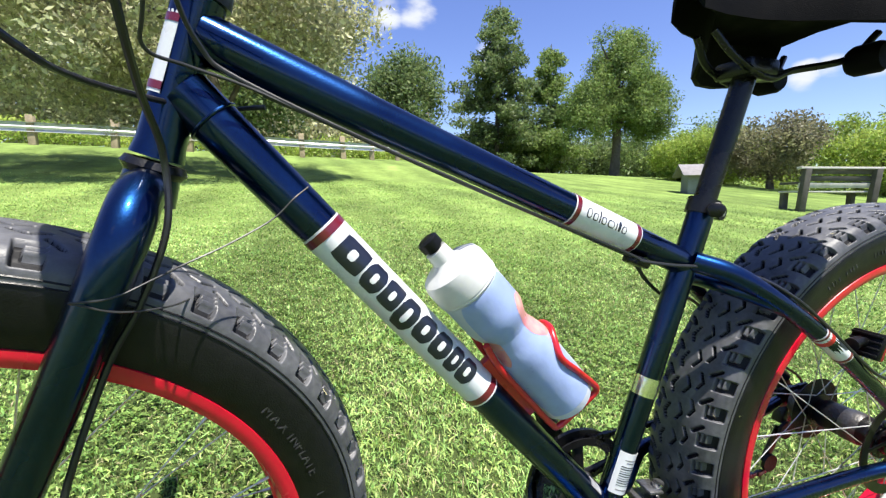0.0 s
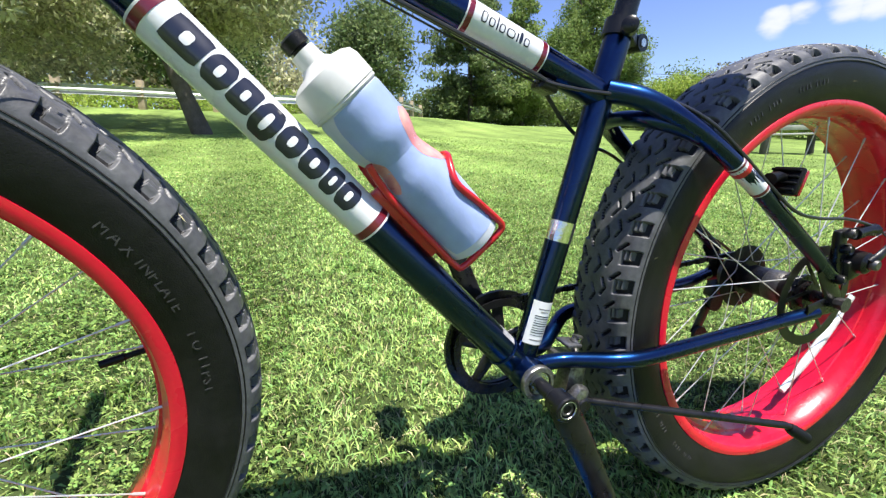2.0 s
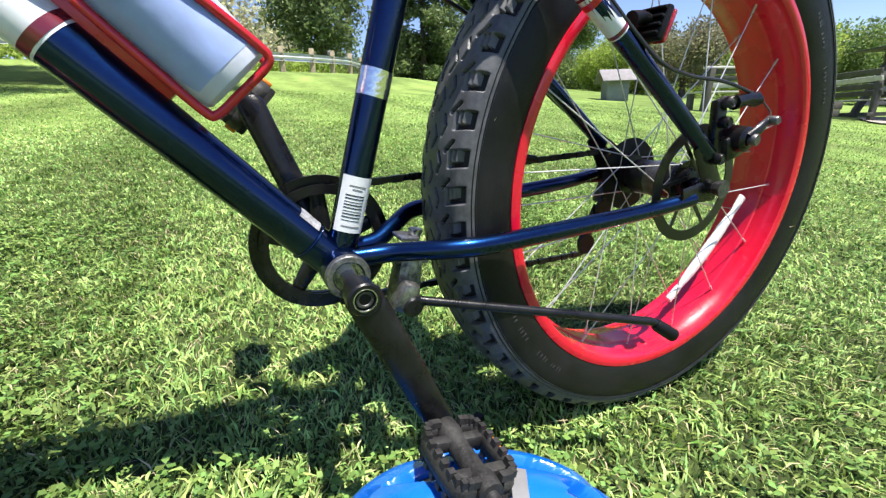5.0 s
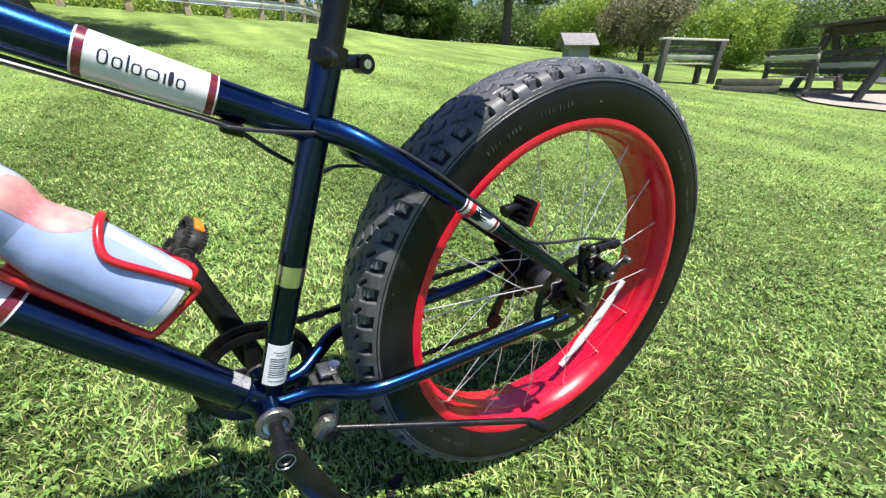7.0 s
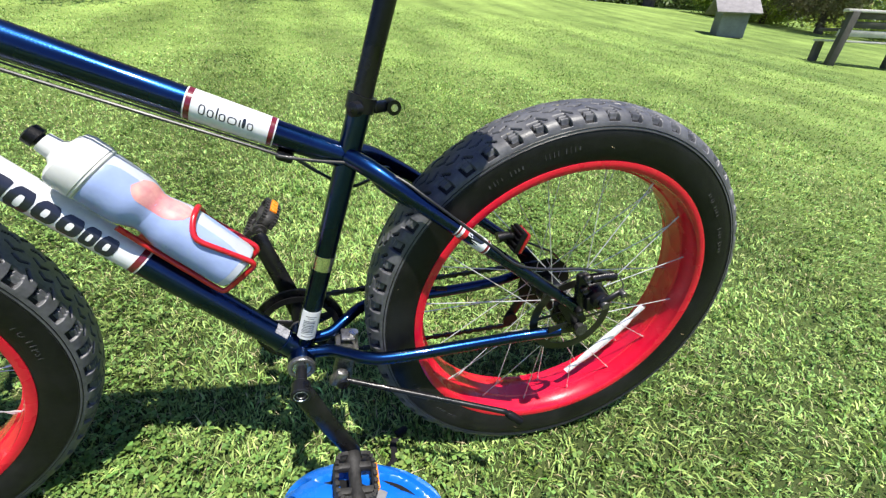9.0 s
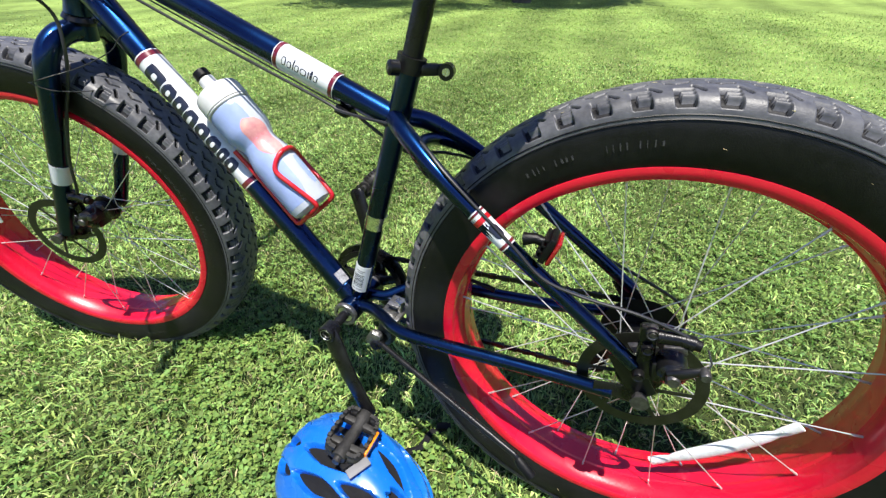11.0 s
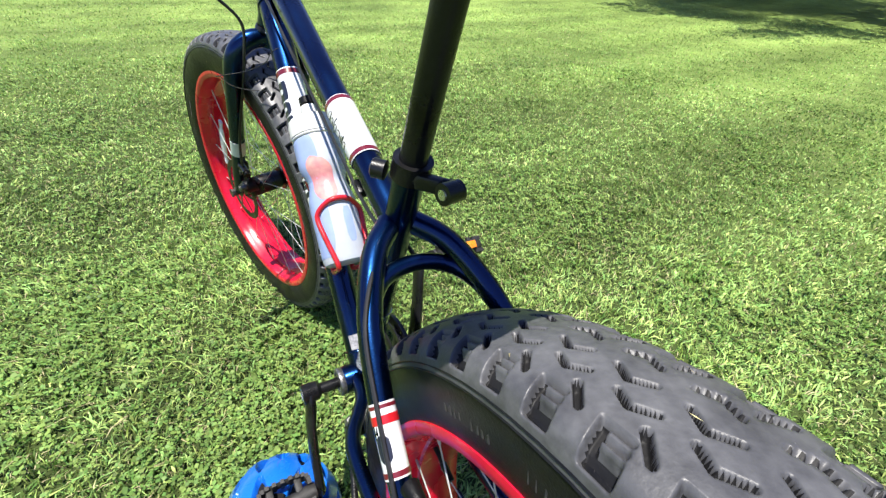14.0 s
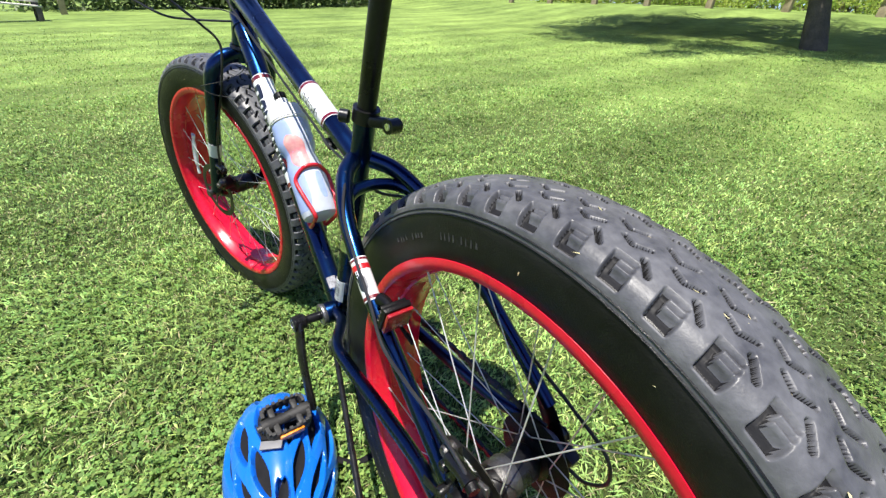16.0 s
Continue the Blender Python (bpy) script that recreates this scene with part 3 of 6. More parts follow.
tree("dark green roadside tree near the rail's end", 5.5, 28.5, 7.0, 0.2,
     [(0, 0, 4.2, (2.7, 2.6, 3.0), 1.0)], LEAF_DARK, 180, 90, 0.14, 0.45, 28, 0.7)


def woods(name, label, line, count, tall, leaf, per, size, spread, seed, deep=5.0, low=0.0):
    """A far hedge of trees along a line: one object of leaf clumps with an uneven top."""
    rng = np.random.default_rng(seed)
    line = np.array(line, float)
    s = np.linspace(0, 1, len(line))
    u = rng.random(count)
    x, y = np.interp(u, s, line[:, 0]) + rng.normal(0, deep / 3, count), np.interp(u, s, line[:, 1]) + rng.normal(0, deep / 3, count)
    top = tall * (0.66 + 0.34 * np.sin(u * 43 + seed) * np.sin(u * 17 + 2 * seed)) * rng.uniform(0.9, 1.1, count)
    z = lie(x, y) + low + top * rng.random(count) ** 0.7
    v, f = leaf_cloud(rng, np.stack([x, y, z], 1), per, size, spread)
    return tagged(new(name, arrays(name, v, f, leaf)), label, "trees", kind="stuff")


for k, (x, y, tall, wide, leaf, what) in enumerate(((18.9, 18.4, 2.5, 1.6, LEAF_LIME, "bright lime-green shrub beside the lawn"), (18.6, 16.2, 3.0, 1.8, LEAF_LIME, "lime-green shrub beside the lawn"), (20.8, 11.0, 3.1, 2.2, LEAF_LIME, "rounded lime-green tree beside the lawn"),
                                                    (22.5, 7.6, 3.6, 2.0, LEAF_MID, "rounded green tree beside the lawn"), (24.0, 4.0, 3.7, 2.3, LEAF_LIME, "rounded lime-green tree beside the lawn"), (26.5, -0.5, 4.2, 2.6, LEAF_MID, "rounded green tree beside the lawn"), (30.0, -6.0, 4.4, 2.8, LEAF_LIME, "lime-green tree beside the lawn"))):
    tree(what, x, y, tall, 0.1, [(0, 0, tall * 0.52, (wide, wide, tall * 0.46), 0.7), (0.5 * wide, 0.2, tall * 0.36, (wide * 0.8, wide * 0.8, tall * 0.34), 0.3), (-0.5 * wide, -0.2, tall * 0.4, (wide * 0.7, wide * 0.7, tall * 0.34), 0.3)], leaf, 62, 230, 0.07, 0.24, 50 + k, 0.7)
woods("far_woods", "low bright green undergrowth along the lawn's edge", [(19.6, 19.0), (19.6, 15.5), (21, 10), (23.5, 4), (28, -5)], 200, 1.2, LEAF_LIME, 150, 0.06, 0.24, 31, 2.2)
woods("far_woods", "mid-green woodland behind the park", [(24, 34), (30, 24), (36, 12), (40, -4)], 520, 4.2, LEAF_MID, 150, 0.12, 0.5, 32, 6.0)
woods("far_woods", "dark woodland at the lawn's far edge", [(6, 36), (14, 36), (22, 33), (27, 27)], 600, 3.8, LEAF_DARK, 70, 0.14, 0.5, 33, 4.0)
woods("far_woods", "dense roadside trees beyond the guard rail", [(-34, 20), (-22, 30), (-8, 34), (4, 38)], 900, 8.0, LEAF_RUST, 50, 0.22, 0.8, 34, 5.0)
woods("far_woods", "shrubs and reeds at the lawn's side", [(-22, -1), (-21, 6), (-24, 12), (-32, 18)], 520, 3.4, LEAF_DARK, 60, 0.14, 0.45, 35, 2.5)
woods("far_woods", "woodland behind the lawn", [(-40, -30), (0, -45), (40, -30), (45, -5)], 700, 9.0, LEAF_MID, 40, 0.3, 1.0, 36, 6.0)
woods("roadside_weeds", "light green weeds under the guard rail", [(-16, 19.2), (-8, 19.6), (0, 20.6), (5, 23.5)], 300, 0.8, LEAF_LIME, 60, 0.07, 0.2, 37, 1.2)


# ---- guard rail ----
rail_line = [(-16.0, 16.6), (-11.5, 17.0), (-7.0, 17.4), (-2.5, 17.9), (0.8, 18.6), (3.4, 20.0), (5.6, 22.4), (7.6, 25.6)]


def rail_at(s):
    xs, ys = zip(*rail_line)
    return float(np.interp(s, np.linspace(0, 1, len(xs)), xs)), float(np.interp(s, np.linspace(0, 1, len(xs)), ys))


guard = tagged(empty("guard_rail", Matrix.Translation((0, 17.5, ground_z(0, 17.5)))), "galvanised steel guard rail on weathered wooden posts along the road", "guard rail")
goff = Vector((0, 17.5, ground_z(0, 17.5)))
POSTS = 15
for i in range(POSTS):
    x, y = rail_at(i / (POSTS - 1))
    z = ground_z(x, y)
    part("post", solid((0.21, 0.18, 1.3), Matrix.Translation((x - goff.x, y - goff.y, z + 0.3 - goff.z)) @ pose(0, 0, 0, 2 * math.sin(i * 3), 2.5 * math.sin(i * 5.3), 8 * math.sin(i)), 0.012), WOOD, guard)
prof = [(0, 0.155), (-0.02, 0.145), (-0.075, 0.115), (-0.08, 0.085), (-0.02, 0.035), (0, 0.0), (-0.02, -0.035), (-0.08, -0.085), (-0.075, -0.115), (-0.02, -0.145), (0, -0.155)]
bm = bmesh.new()
rows_ = []
for i in range(57):
    x, y = rail_at(i / 56)
    x2, y2 = rail_at(min(i + 1, 56) / 56)
    x0, y0 = rail_at(max(i - 1, 0) / 56)
    d = Vector((x2 - x0, y2 - y0, 0)).normalized()
    nrm = Vector((d.y, -d.x, 0))
    c = Vector((x, y, ground_z(x, y) + 0.55)) - goff + nrm * 0.115
    rows_.append([bm.verts.new(c - nrm * py + Vector((0, 0, pz))) for py, pz in [(-p - 0.02, q) for p, q in prof]] + [bm.verts.new(c - nrm * py + Vector((0, 0, pz))) for py, pz in [(-p - 0.012, q) for p, q in prof[::-1]]])
for a, b in zip(rows_, rows_[1:]):
    for k in range(len(a)):
        bm.faces.new((a[k], b[k], b[(k + 1) % len(a)], a[(k + 1) % len(a)]))
bm.faces.new(rows_[0]), bm.faces.new(rows_[-1][::-1])
bmesh.ops.recalc_face_normals(bm, faces=bm.faces)
part("rail", bm, GALV, guard, "corrugated galvanised steel rail")

# road behind the rail
road_v, road_f = [], []
for i, (x, y) in enumerate([(-60, 15), (-16, 19.6), (-7, 20.6), (-1, 21.8), (4, 25), (9, 32), (14, 44)]):
    for k in range(2):
        yy, xx = y + (0.6 if k == 0 else 6.2), x - (0.0 if k == 0 else 2.5 if i > 3 else 0.0)
        road_v.append((xx, yy, ground_z(x, y) + 0.05))
road_f = [(2 * i, 2 * i + 2, 2 * i + 3, 2 * i + 1) for i in range(6)]
road = new("road", arrays("road", np.array(road_v), np.array(road_f), ASPHALT))
tagged(road, "grey asphalt road behind the guard rail", "road", kind="structure")

# house across the road
def house(x, y, wide, deep, tall):
    z = ground_z(x, y)
    h = tagged(empty("house", pose(x, y, z, 0, 0, 6)), "white-sided house with a grey roof across the road", "house")
    part("wall", solid((wide, deep, tall), Matrix.Translation((0, 0, tall / 2))), HOUSEW, h)
    bm = bmesh.new()
    v = [bm.verts.new(p) for p in ((-wide / 2 - 0.3, -deep / 2 - 0.4, tall), (wide / 2 + 0.3, -deep / 2 - 0.4, tall), (wide / 2 + 0.3, deep / 2 + 0.4, tall), (-wide / 2 - 0.3, deep / 2 + 0.4, tall), (-wide / 2 - 0.3, 0, tall + 1.3), (wide / 2 + 0.3, 0, tall + 1.3))]
    for q in ((0, 1, 5, 4), (2, 3, 4, 5), (0, 4, 3), (1, 2, 5), (0, 3, 2, 1)):
        bm.faces.new([v[i] for i in q])
    part("roof", bm, HOUSER, h, smooth=False)
    for k in range(4):
        w = part("window", solid((0.95, 0.08, 0.95), Matrix.Translation((-wide / 2 + 1.2 + k * (wide - 2.4) / 3, -deep / 2 - 0.02, 1.5)), 0.01), HOUSEW, h)
        part("pane", solid((0.8, 0.02, 0.8), Matrix.Translation((-wide / 2 + 1.2 + k * (wide - 2.4) / 3, -deep / 2 - 0.066, 1.5))), PANE, w)
    return h


house(-1.5, 46.0, 9.0, 6.0, 2.6)

# utility pole and wires
px, py = 10.4, 42.5
pole = tagged(empty("utility_pole", Matrix.Translation((px, py, ground_z(px, py)))), "tall grey wooden utility pole with a crossarm and wires", "utility pole")
part("pole", tube([(0, 0, -0.3), (0, 0, 9.5)], [0.17, 0.12], 12), WOOD, pole)
part("crossarm", solid((2.2, 0.1, 0.12), Matrix.Translation((0, -0.12, 8.9)), 0.01), WOOD, pole)
for k in (-0.9, 0.0, 0.9):
    part("wire", tube(curve([(k - 40, -8, 9.0), (k - 20, -4, 8.2), (k, -0.12, 9.02), (k + 25, 4, 8.1), (k + 50, 8, 9.0)], 6), 0.022, 6), CABLE, pole)

# ---- park furniture ----
def bench(name, label, x, y, turn, wide, seat_h, back_h, slats, lean=12.0):
    b = tagged(empty(name, pose(x, y, ground_z(x, y), 0, 0, turn)), label, "bench", "park benches")
    for s in (-1, 1):
        part("leg", solid((0.13, 0.11, back_h), Matrix.Translation((s * wide / 2, 0.2, back_h / 2)) @ pose(0, 0, 0, -lean * 0.4), 0.008), DARKWOOD, b)
        part("leg", solid((0.12, 0.1, seat_h), Matrix.Translation((s * wide / 2, -0.26, seat_h / 2)), 0.008), DARKWOOD, b)
        part("arm", solid((0.09, 0.62, 0.05), Matrix.Translation((s * wide / 2, -0.05, seat_h + 0.18)), 0.008), DARKWOOD, b)
    for k in range(slats):
        part("seat_slat", solid((wide + 0.16, 0.105, 0.035), Matrix.Translation((0, -0.28 + k * 0.125, seat_h)), 0.006), SLAT, b)
    for k in range(3):
        part("back_slat", solid((wide + 0.16, 0.03, 0.105), Matrix.Translation((0, 0.155 + k * 0.012, seat_h + 0.13 + k * 0.14)) @ pose(0, 0, 0, -lean), 0.006), SLAT if k == 0 else DARKWOOD, b)
    part("top_rail", solid((wide + 0.3, 0.12, 0.045), Matrix.Translation((0, 0.21, back_h + 0.01)), 0.008), SLAT, b)
    return b


bench("park_bench", "weathered grey wooden bench with pale, sunlit-coloured slats on the lawn", 10.27, 6.27, 166, 1.5, 0.43, 0.9, 4)


def garden_swing(x, y, turn):
    t = tagged(empty("garden_swing", pose(x, y, ground_z(x, y), 0, 0, turn)), "dark weathered timber garden swing with splayed legs on gravel", "garden swing")
    for s in (-1, 1):
        for q in (-1, 1):
            part("leg", solid((0.11, 0.13, 1.62), Matrix.Translation((s * 0.95, q * 0.33, 0.72)) @ pose(0, 0, 0, q * 22), 0.008), DARKWOOD, t)
        part("brace", solid((0.05, 0.98, 0.1), Matrix.Translation((s * 0.95, 0, 0.42)), 0.006), SLAT, t)
    part("top_beam", solid((2.3, 0.16, 0.18), Matrix.Translation((0, 0, 1.42)), 0.01), DARKWOOD, t)
    for k in range(7):
        part("canopy_board", solid((2.6, 0.17, 0.03), Matrix.Translation((0, -0.54 + k * 0.18, 1.54)), 0.005), DARKWOOD, t)
    for k in range(4):
        part("facing_slat", solid((1.6, 0.1, 0.03), Matrix.Translation((0, 0.95 + k * 0.12, 0.46)), 0.005), SLAT if k == 3 else DARKWOOD, t)
        part("facing_back", solid((1.6, 0.03, 0.1), Matrix.Translation((0, 1.42 + k * 0.03, 0.58 + k * 0.13)) @ pose(0, 0, 0, -14), 0.005), SLAT if k == 2 else DARKWOOD, t)
    for s in (-1, 1):
        part("foot_board", solid((0.09, 1.9, 0.07), Matrix.Translation((s * 0.7, 0.6, 0.18)), 0.006), DARKWOOD, t)
        part("facing_post", solid((0.08, 0.09, 0.95), Matrix.Translation((s * 0.7, 1.44, 0.48)), 0.006), DARKWOOD, t)
    for k in range(4):
        part("seat_slat", solid((1.6, 0.1, 0.03), Matrix.Translation((0, -0.3 + k * 0.12, 0.46)), 0.005), SLAT if k == 0 else DARKWOOD, t)
        part("back_slat", solid((1.6, 0.03, 0.1), Matrix.Translation((0, 0.18 + k * 0.03, 0.58 + k * 0.13)) @ pose(0, 0, 0, -14), 0.005), SLAT if k == 1 else DARKWOOD, t)
    for s in (-1, 1):
        part("seat_arm", solid((0.07, 0.6, 0.05), Matrix.Translation((s * 0.78, -0.04, 0.68)), 0.006), SLAT, t)
        part("chain", tube([(s * 0.78, -0.25, 0.7), (s * 0.78, -0.02, 1.36)], 0.012, 6), BLACK, t)
    return t


garden_swing(13.1, 4.05, 58)
garden_swing(14.6, 1.6, 80)
edging = tagged(empty("timber_edging", pose(10.9, 5.1, ground_z(10.9, 5.1), 0, 0, -28)), "low dark stacked timber edging beside the gravel", "edging")
for k in range(2):
    part("beam", solid((1.35, 0.2, 0.14), Matrix.Translation((0.0 + 0.03 * k, 0, 0.06 + 0.145 * k)), 0.012), DARKWOOD, edging)

# low timber edging and gravel patch
gv = []
rng0 = np.random.default_rng(5)
for k in range(40):
    a = 2 * math.pi * k / 40
    r = 1 + 0.06 * math.sin(3 * a) + 0.04 * math.sin(7 * a)
    gv.append((13.9 + 3.1 * r * math.cos(a), 3.2 + 1.7 * r * math.sin(a)))
bm = bmesh.new()
mid_ = bm.verts.new((13.6, 3.4, ground_z(13.6, 3.4) + 0.03))
ring = [bm.verts.new((x, y, ground_z(x, y) + 0.03)) for x, y in gv]
for a, b in zip(ring, ring[1:] + ring[:1]):
    bm.faces.new((mid_, a, b))
tagged(part("gravel", bm, GRAVEL), "patch of pale gravel under the picnic tables", "gravel", kind="structure")

# small roofed well box
sx_, sy_ = 10.6, 9.9
shed = tagged(empty("well_house", pose(sx_, sy_, ground_z(sx_, sy_), 0, 0, -28)), "small grey wooden well house with a gabled shingle roof", "well house")
part("wall", solid((0.62, 0.62, 0.62), Matrix.Translation((0, 0, 0.28)), 0.006), SHEDW, shed)
bm = bmesh.new()
for s in (-1, 1):
    block(bm, (1.02, 0.62, 0.035), Matrix.Translation((0, s * 0.25, 0.685)) @ pose(0, 0, 0, -34 * s), 0.005)
part("roof", bm, ROOF, shed)
bm = bmesh.new()
v = [bm.verts.new(p) for p in ((-0.31, -0.31, 0.59), (-0.31, 0.31, 0.59), (-0.31, 0, 0.79), (0.31, -0.31, 0.59), (0.31, 0.31, 0.59), (0.31, 0, 0.79))]
for q in ((0, 2, 1), (3, 4, 5), (0, 1, 4, 3), (0, 3, 5, 2), (1, 2, 5, 4)):
    bm.faces.new([v[i] for i in q])
part("gable", bm, SHEDW, shed, smooth=False)

# timber gate posts at the lawn's side
bench("park_bench", "weathered grey wooden bench at the lawn's far side", -15.2, -1.6, 100, 1.2, 0.42, 0.85, 4)
gp = tagged(empty("post", Matrix.Translation((-18.3, -0.6, ground_z(-18.3, -0.6)))), "leaning weathered wooden post on the lawn", "post")
part("shaft", solid((0.17, 0.17, 1.3), Matrix.Translation((0, 0, 0.6)) @ pose(0, 0, 0, 0, 6, 0), 0.012), WOOD, gp)

# ---- the bicycle ----
# its own axes: x to the rear, y to its right, z up, from the rear axle
BIKE = Matrix(((0.99969, -0.02267, 0.01039, 0.843), (0.02302, 0.99913, -0.03467, 0.455), (-0.00959, 0.0349, 0.99934, 0.375), (0, 0, 0, 1)))
bike = tagged(empty("bicycle", BIKE), "navy blue fat-tyre mountain bike with red rims, propped on a helmet", "bicycle")

BB = Vector((-0.485, 0, -0.057))
SEAT_TOP = Vector((-0.3685, 0, 0.366))
HEAD_LOW, HEAD_HIGH = Vector((-0.985, 0, 0.405)), Vector((-0.945, 0, 0.535))
DT0, DT1 = Vector((-0.9612, 0, 0.459)), Vector((-0.492, 0, -0.05))
TT0, TT1 = Vector((-0.945, 0, 0.504)), Vector((-0.392, 0, 0.2905))
AXLE_F = Vector((-1.1715, -0.004, -0.0104))
STEER = Matrix.Translation(HEAD_LOW) @ Matrix.Rotation(radians(15.5), 4, (HEAD_HIGH - HEAD_LOW)) @ Matrix.Translation(-HEAD_LOW)

# frame tubes
down = part("down_tube", tube([DT0, DT1], [0.0222, 0.0205], 28), PAINT, bike)
top = part("top_tube", tube(curve([TT0, TT0.lerp(TT1, 0.35), TT0.lerp(TT1, 0.7), TT1], 4), [0.0225, 0.0195, 0.0185, 0.0172], 28), PAINT, bike)
seat = part("seat_tube", tube([BB + Vector((0, 0, 0.0)), SEAT_TOP], 0.0162, 24), PAINT, bike)
head = part("head_tube", tube([HEAD_LOW.lerp(HEAD_HIGH, -0.02), HEAD_LOW.lerp(HEAD_HIGH, 0.08), HEAD_LOW.lerp(HEAD_HIGH, 0.5), HEAD_HIGH], [0.021, 0.0188, 0.0182, 0.0205], 24), PAINT, bike)
bbs = part("bottom_bracket_shell", lathe([(-0.037, 0.0), (-0.037, 0.0215), (-0.035, 0.0225), (0.05, 0.0225), (0.05, 0.0)], 32, Matrix.Translation(BB)), PAINT, bike)
cup = part("bearing_cup", lathe([(0, 0.0215), (-0.002, 0.0226), (-0.0075, 0.0226), (-0.009, 0.0215), (-0.0095, 0.0165), (-0.006, 0.0155), (-0.006, 0.006)], 32, Matrix.Translation(BB + Vector((0, -0.037, 0)))), SCUFF, bbs, "scuffed silver bearing cup")
part("cup_ring", lathe([(-0.0078, 0.0), (-0.0078, 0.0145), (-0.0098, 0.0145), (-0.0098, 0.0)][::-1], 24, Matrix.Translation(BB + Vector((0, -0.035, 0)))), STEEL, cup)
part("bearing_cup", lathe([(0, 0.008), (0, 0.0225), (0.004, 0.0235), (0.012, 0.0225), (0.013, 0.008)], 28, Matrix.Translation(BB + Vector((0, 0.05, 0)))), ALLOY, bbs)

# welds
for a, b, r in ((DT1, DT0, 0.0212), (DT0, DT1, 0.0228)):
    p = a.lerp(b, 0.045)
    part("weld", revolve(bmesh.new(), [(0.0016 * math.cos(q), r + 0.0016 * math.sin(q)) for q in (k * math.pi / 4 for k in range(8))], 28, along(p, b), True), PAINT, down)

stays = {}
for s in (-1, 1):
    ss = curve([(-0.388, 0.012 * s, 0.294), (-0.355, 0.042 * s, 0.281), (-0.305, 0.066 * s, 0.249), (-0.25, 0.078 * s, 0.211), (-0.2, 0.083 * s, 0.175), (-0.09, 0.087 * s, 0.096), (-0.022, 0.089 * s, 0.046)], 6)
    stays["seat", s] = part("seat_stay", tube(ss, [0.0135, 0.0128, 0.0118, 0.0108, 0.0103, 0.01], 18), PAINT, bike)
    k = 0.008 * (s + 1)
    cs = curve([(-0.488, 0.018 * s, -0.047), (-0.44, 0.022 * s, -0.046), (-0.41, 0.038 * s, -0.043 + k / 2), (-0.375, 0.06 * s, -0.039 + k), (-0.33, 0.069 * s, -0.037 + k), (-0.2, 0.071 * s, -0.031 + k), (-0.1, 0.075 * s, -0.024 + k), (-0.034, 0.088 * s, -0.012 + k * 0.6)], 6)
    stays["chain", s] = part("chain_stay", tube(cs, [0.0105, 0.0105, 0.011, 0.0108, 0.0095], 18), PAINT, bike)
    bm = bmesh.new()
    sweep(bm, [(-0.045, 0.09 * s, 0.058), (-0.02, 0.09 * s, 0.03), (0.0, 0.09 * s, 0.0)], [0.012, 0.016, 0.018], 14, squash=0.2)
    sweep(bm, [(-0.06, 0.09 * s, -0.006), (-0.02, 0.09 * s, -0.004), (0.004, 0.09 * s, 0.0)], [0.009, 0.014, 0.018], 14, squash=0.2)
    part("dropout", bm, BLACK, bike)
arch = curve([(-0.29, -0.069, 0.236), (-0.318, -0.06, 0.249), (-0.344, -0.036, 0.26), (-0.352, 0.0, 0.264), (-0.344, 0.036, 0.26), (-0.318, 0.06, 0.249), (-0.29, 0.069, 0.236)], 6)
part("stay_bridge", tube(arch, 0.0092, 16, side=(0, 0, 1)), PAINT, bike)

# decals
def band(a, b, ra, rb, s0, s1, mat, parent, name="band"):
    return part(name, patch(a, b, ra, rb, s0, s1, -180, 180, 0.0006, rows=1, cols=40), mat, parent)


def decal(parent, a, b, ra, rb, s0, s1, stripe, label):
    L = (b - a).length
    w = part("decal", patch(a, b, ra, rb, s0, s1, -180, 180, 0.0005, rows=1, cols=40), WHITE, parent, label)
    e, g = stripe / L, stripe * 0.22 / L
    for q0, q1 in ((s0 + g * 1.2, s0 + g * 1.2 + e), (s1 - g * 1.2 - e, s1 - g * 1.2)):
        part("stripe", patch(a, b, ra, rb, q0, q1, -180, 180, 0.0009, rows=1, cols=40), MAROON, w)
    return w


def proj(a, b, p):
    return (Vector(p) - a).dot(b - a) / (b - a).length_squared


dts0, dts1 = proj(DT0, DT1, (-0.853, 0, 0.341)), proj(DT0, DT1, (-0.674, 0, 0.147))
mark = decal(down, DT0, DT1, 0.0222, 0.0205, dts0, dts1, 0.0085, "white decal sleeve with maroon end stripes")
# the maker's mark, as plain dark shapes
LD = (DT1 - DT0).length
cursor = dts0 + 0.0225 / LD
for wide, a0, a1, ro in ((0.036, -26, 50, 0.06), (0.0265, -28, 48, 0.3), (0.0245, -26, 48, 0.08), (0.0265, -46, 48, 0.3), (0.0265, -28, 48, 0.3), (0.0265, -28, 48, 0.3), (0.0185, -28, 48, 0.2), (0.0235, -28, 48, 0.3)):
    part("mark", patch(DT0, DT1, 0.0222, 0.0205, cursor, cursor + wide * 0.93 / LD, a0, a1, 0.0008, rows=10, cols=10, round_=ro), INK, mark)
    e = wide * 0.34 / LD
    part("mark_middle", patch(DT0, DT1, 0.0222, 0.0205, cursor + e, cursor + wide * 0.93 / LD - e, a0 + 24, a1 - 24, 0.0011, rows=8, cols=8, round_=0.25), WHITE, mark)
    cursor += wide / LD

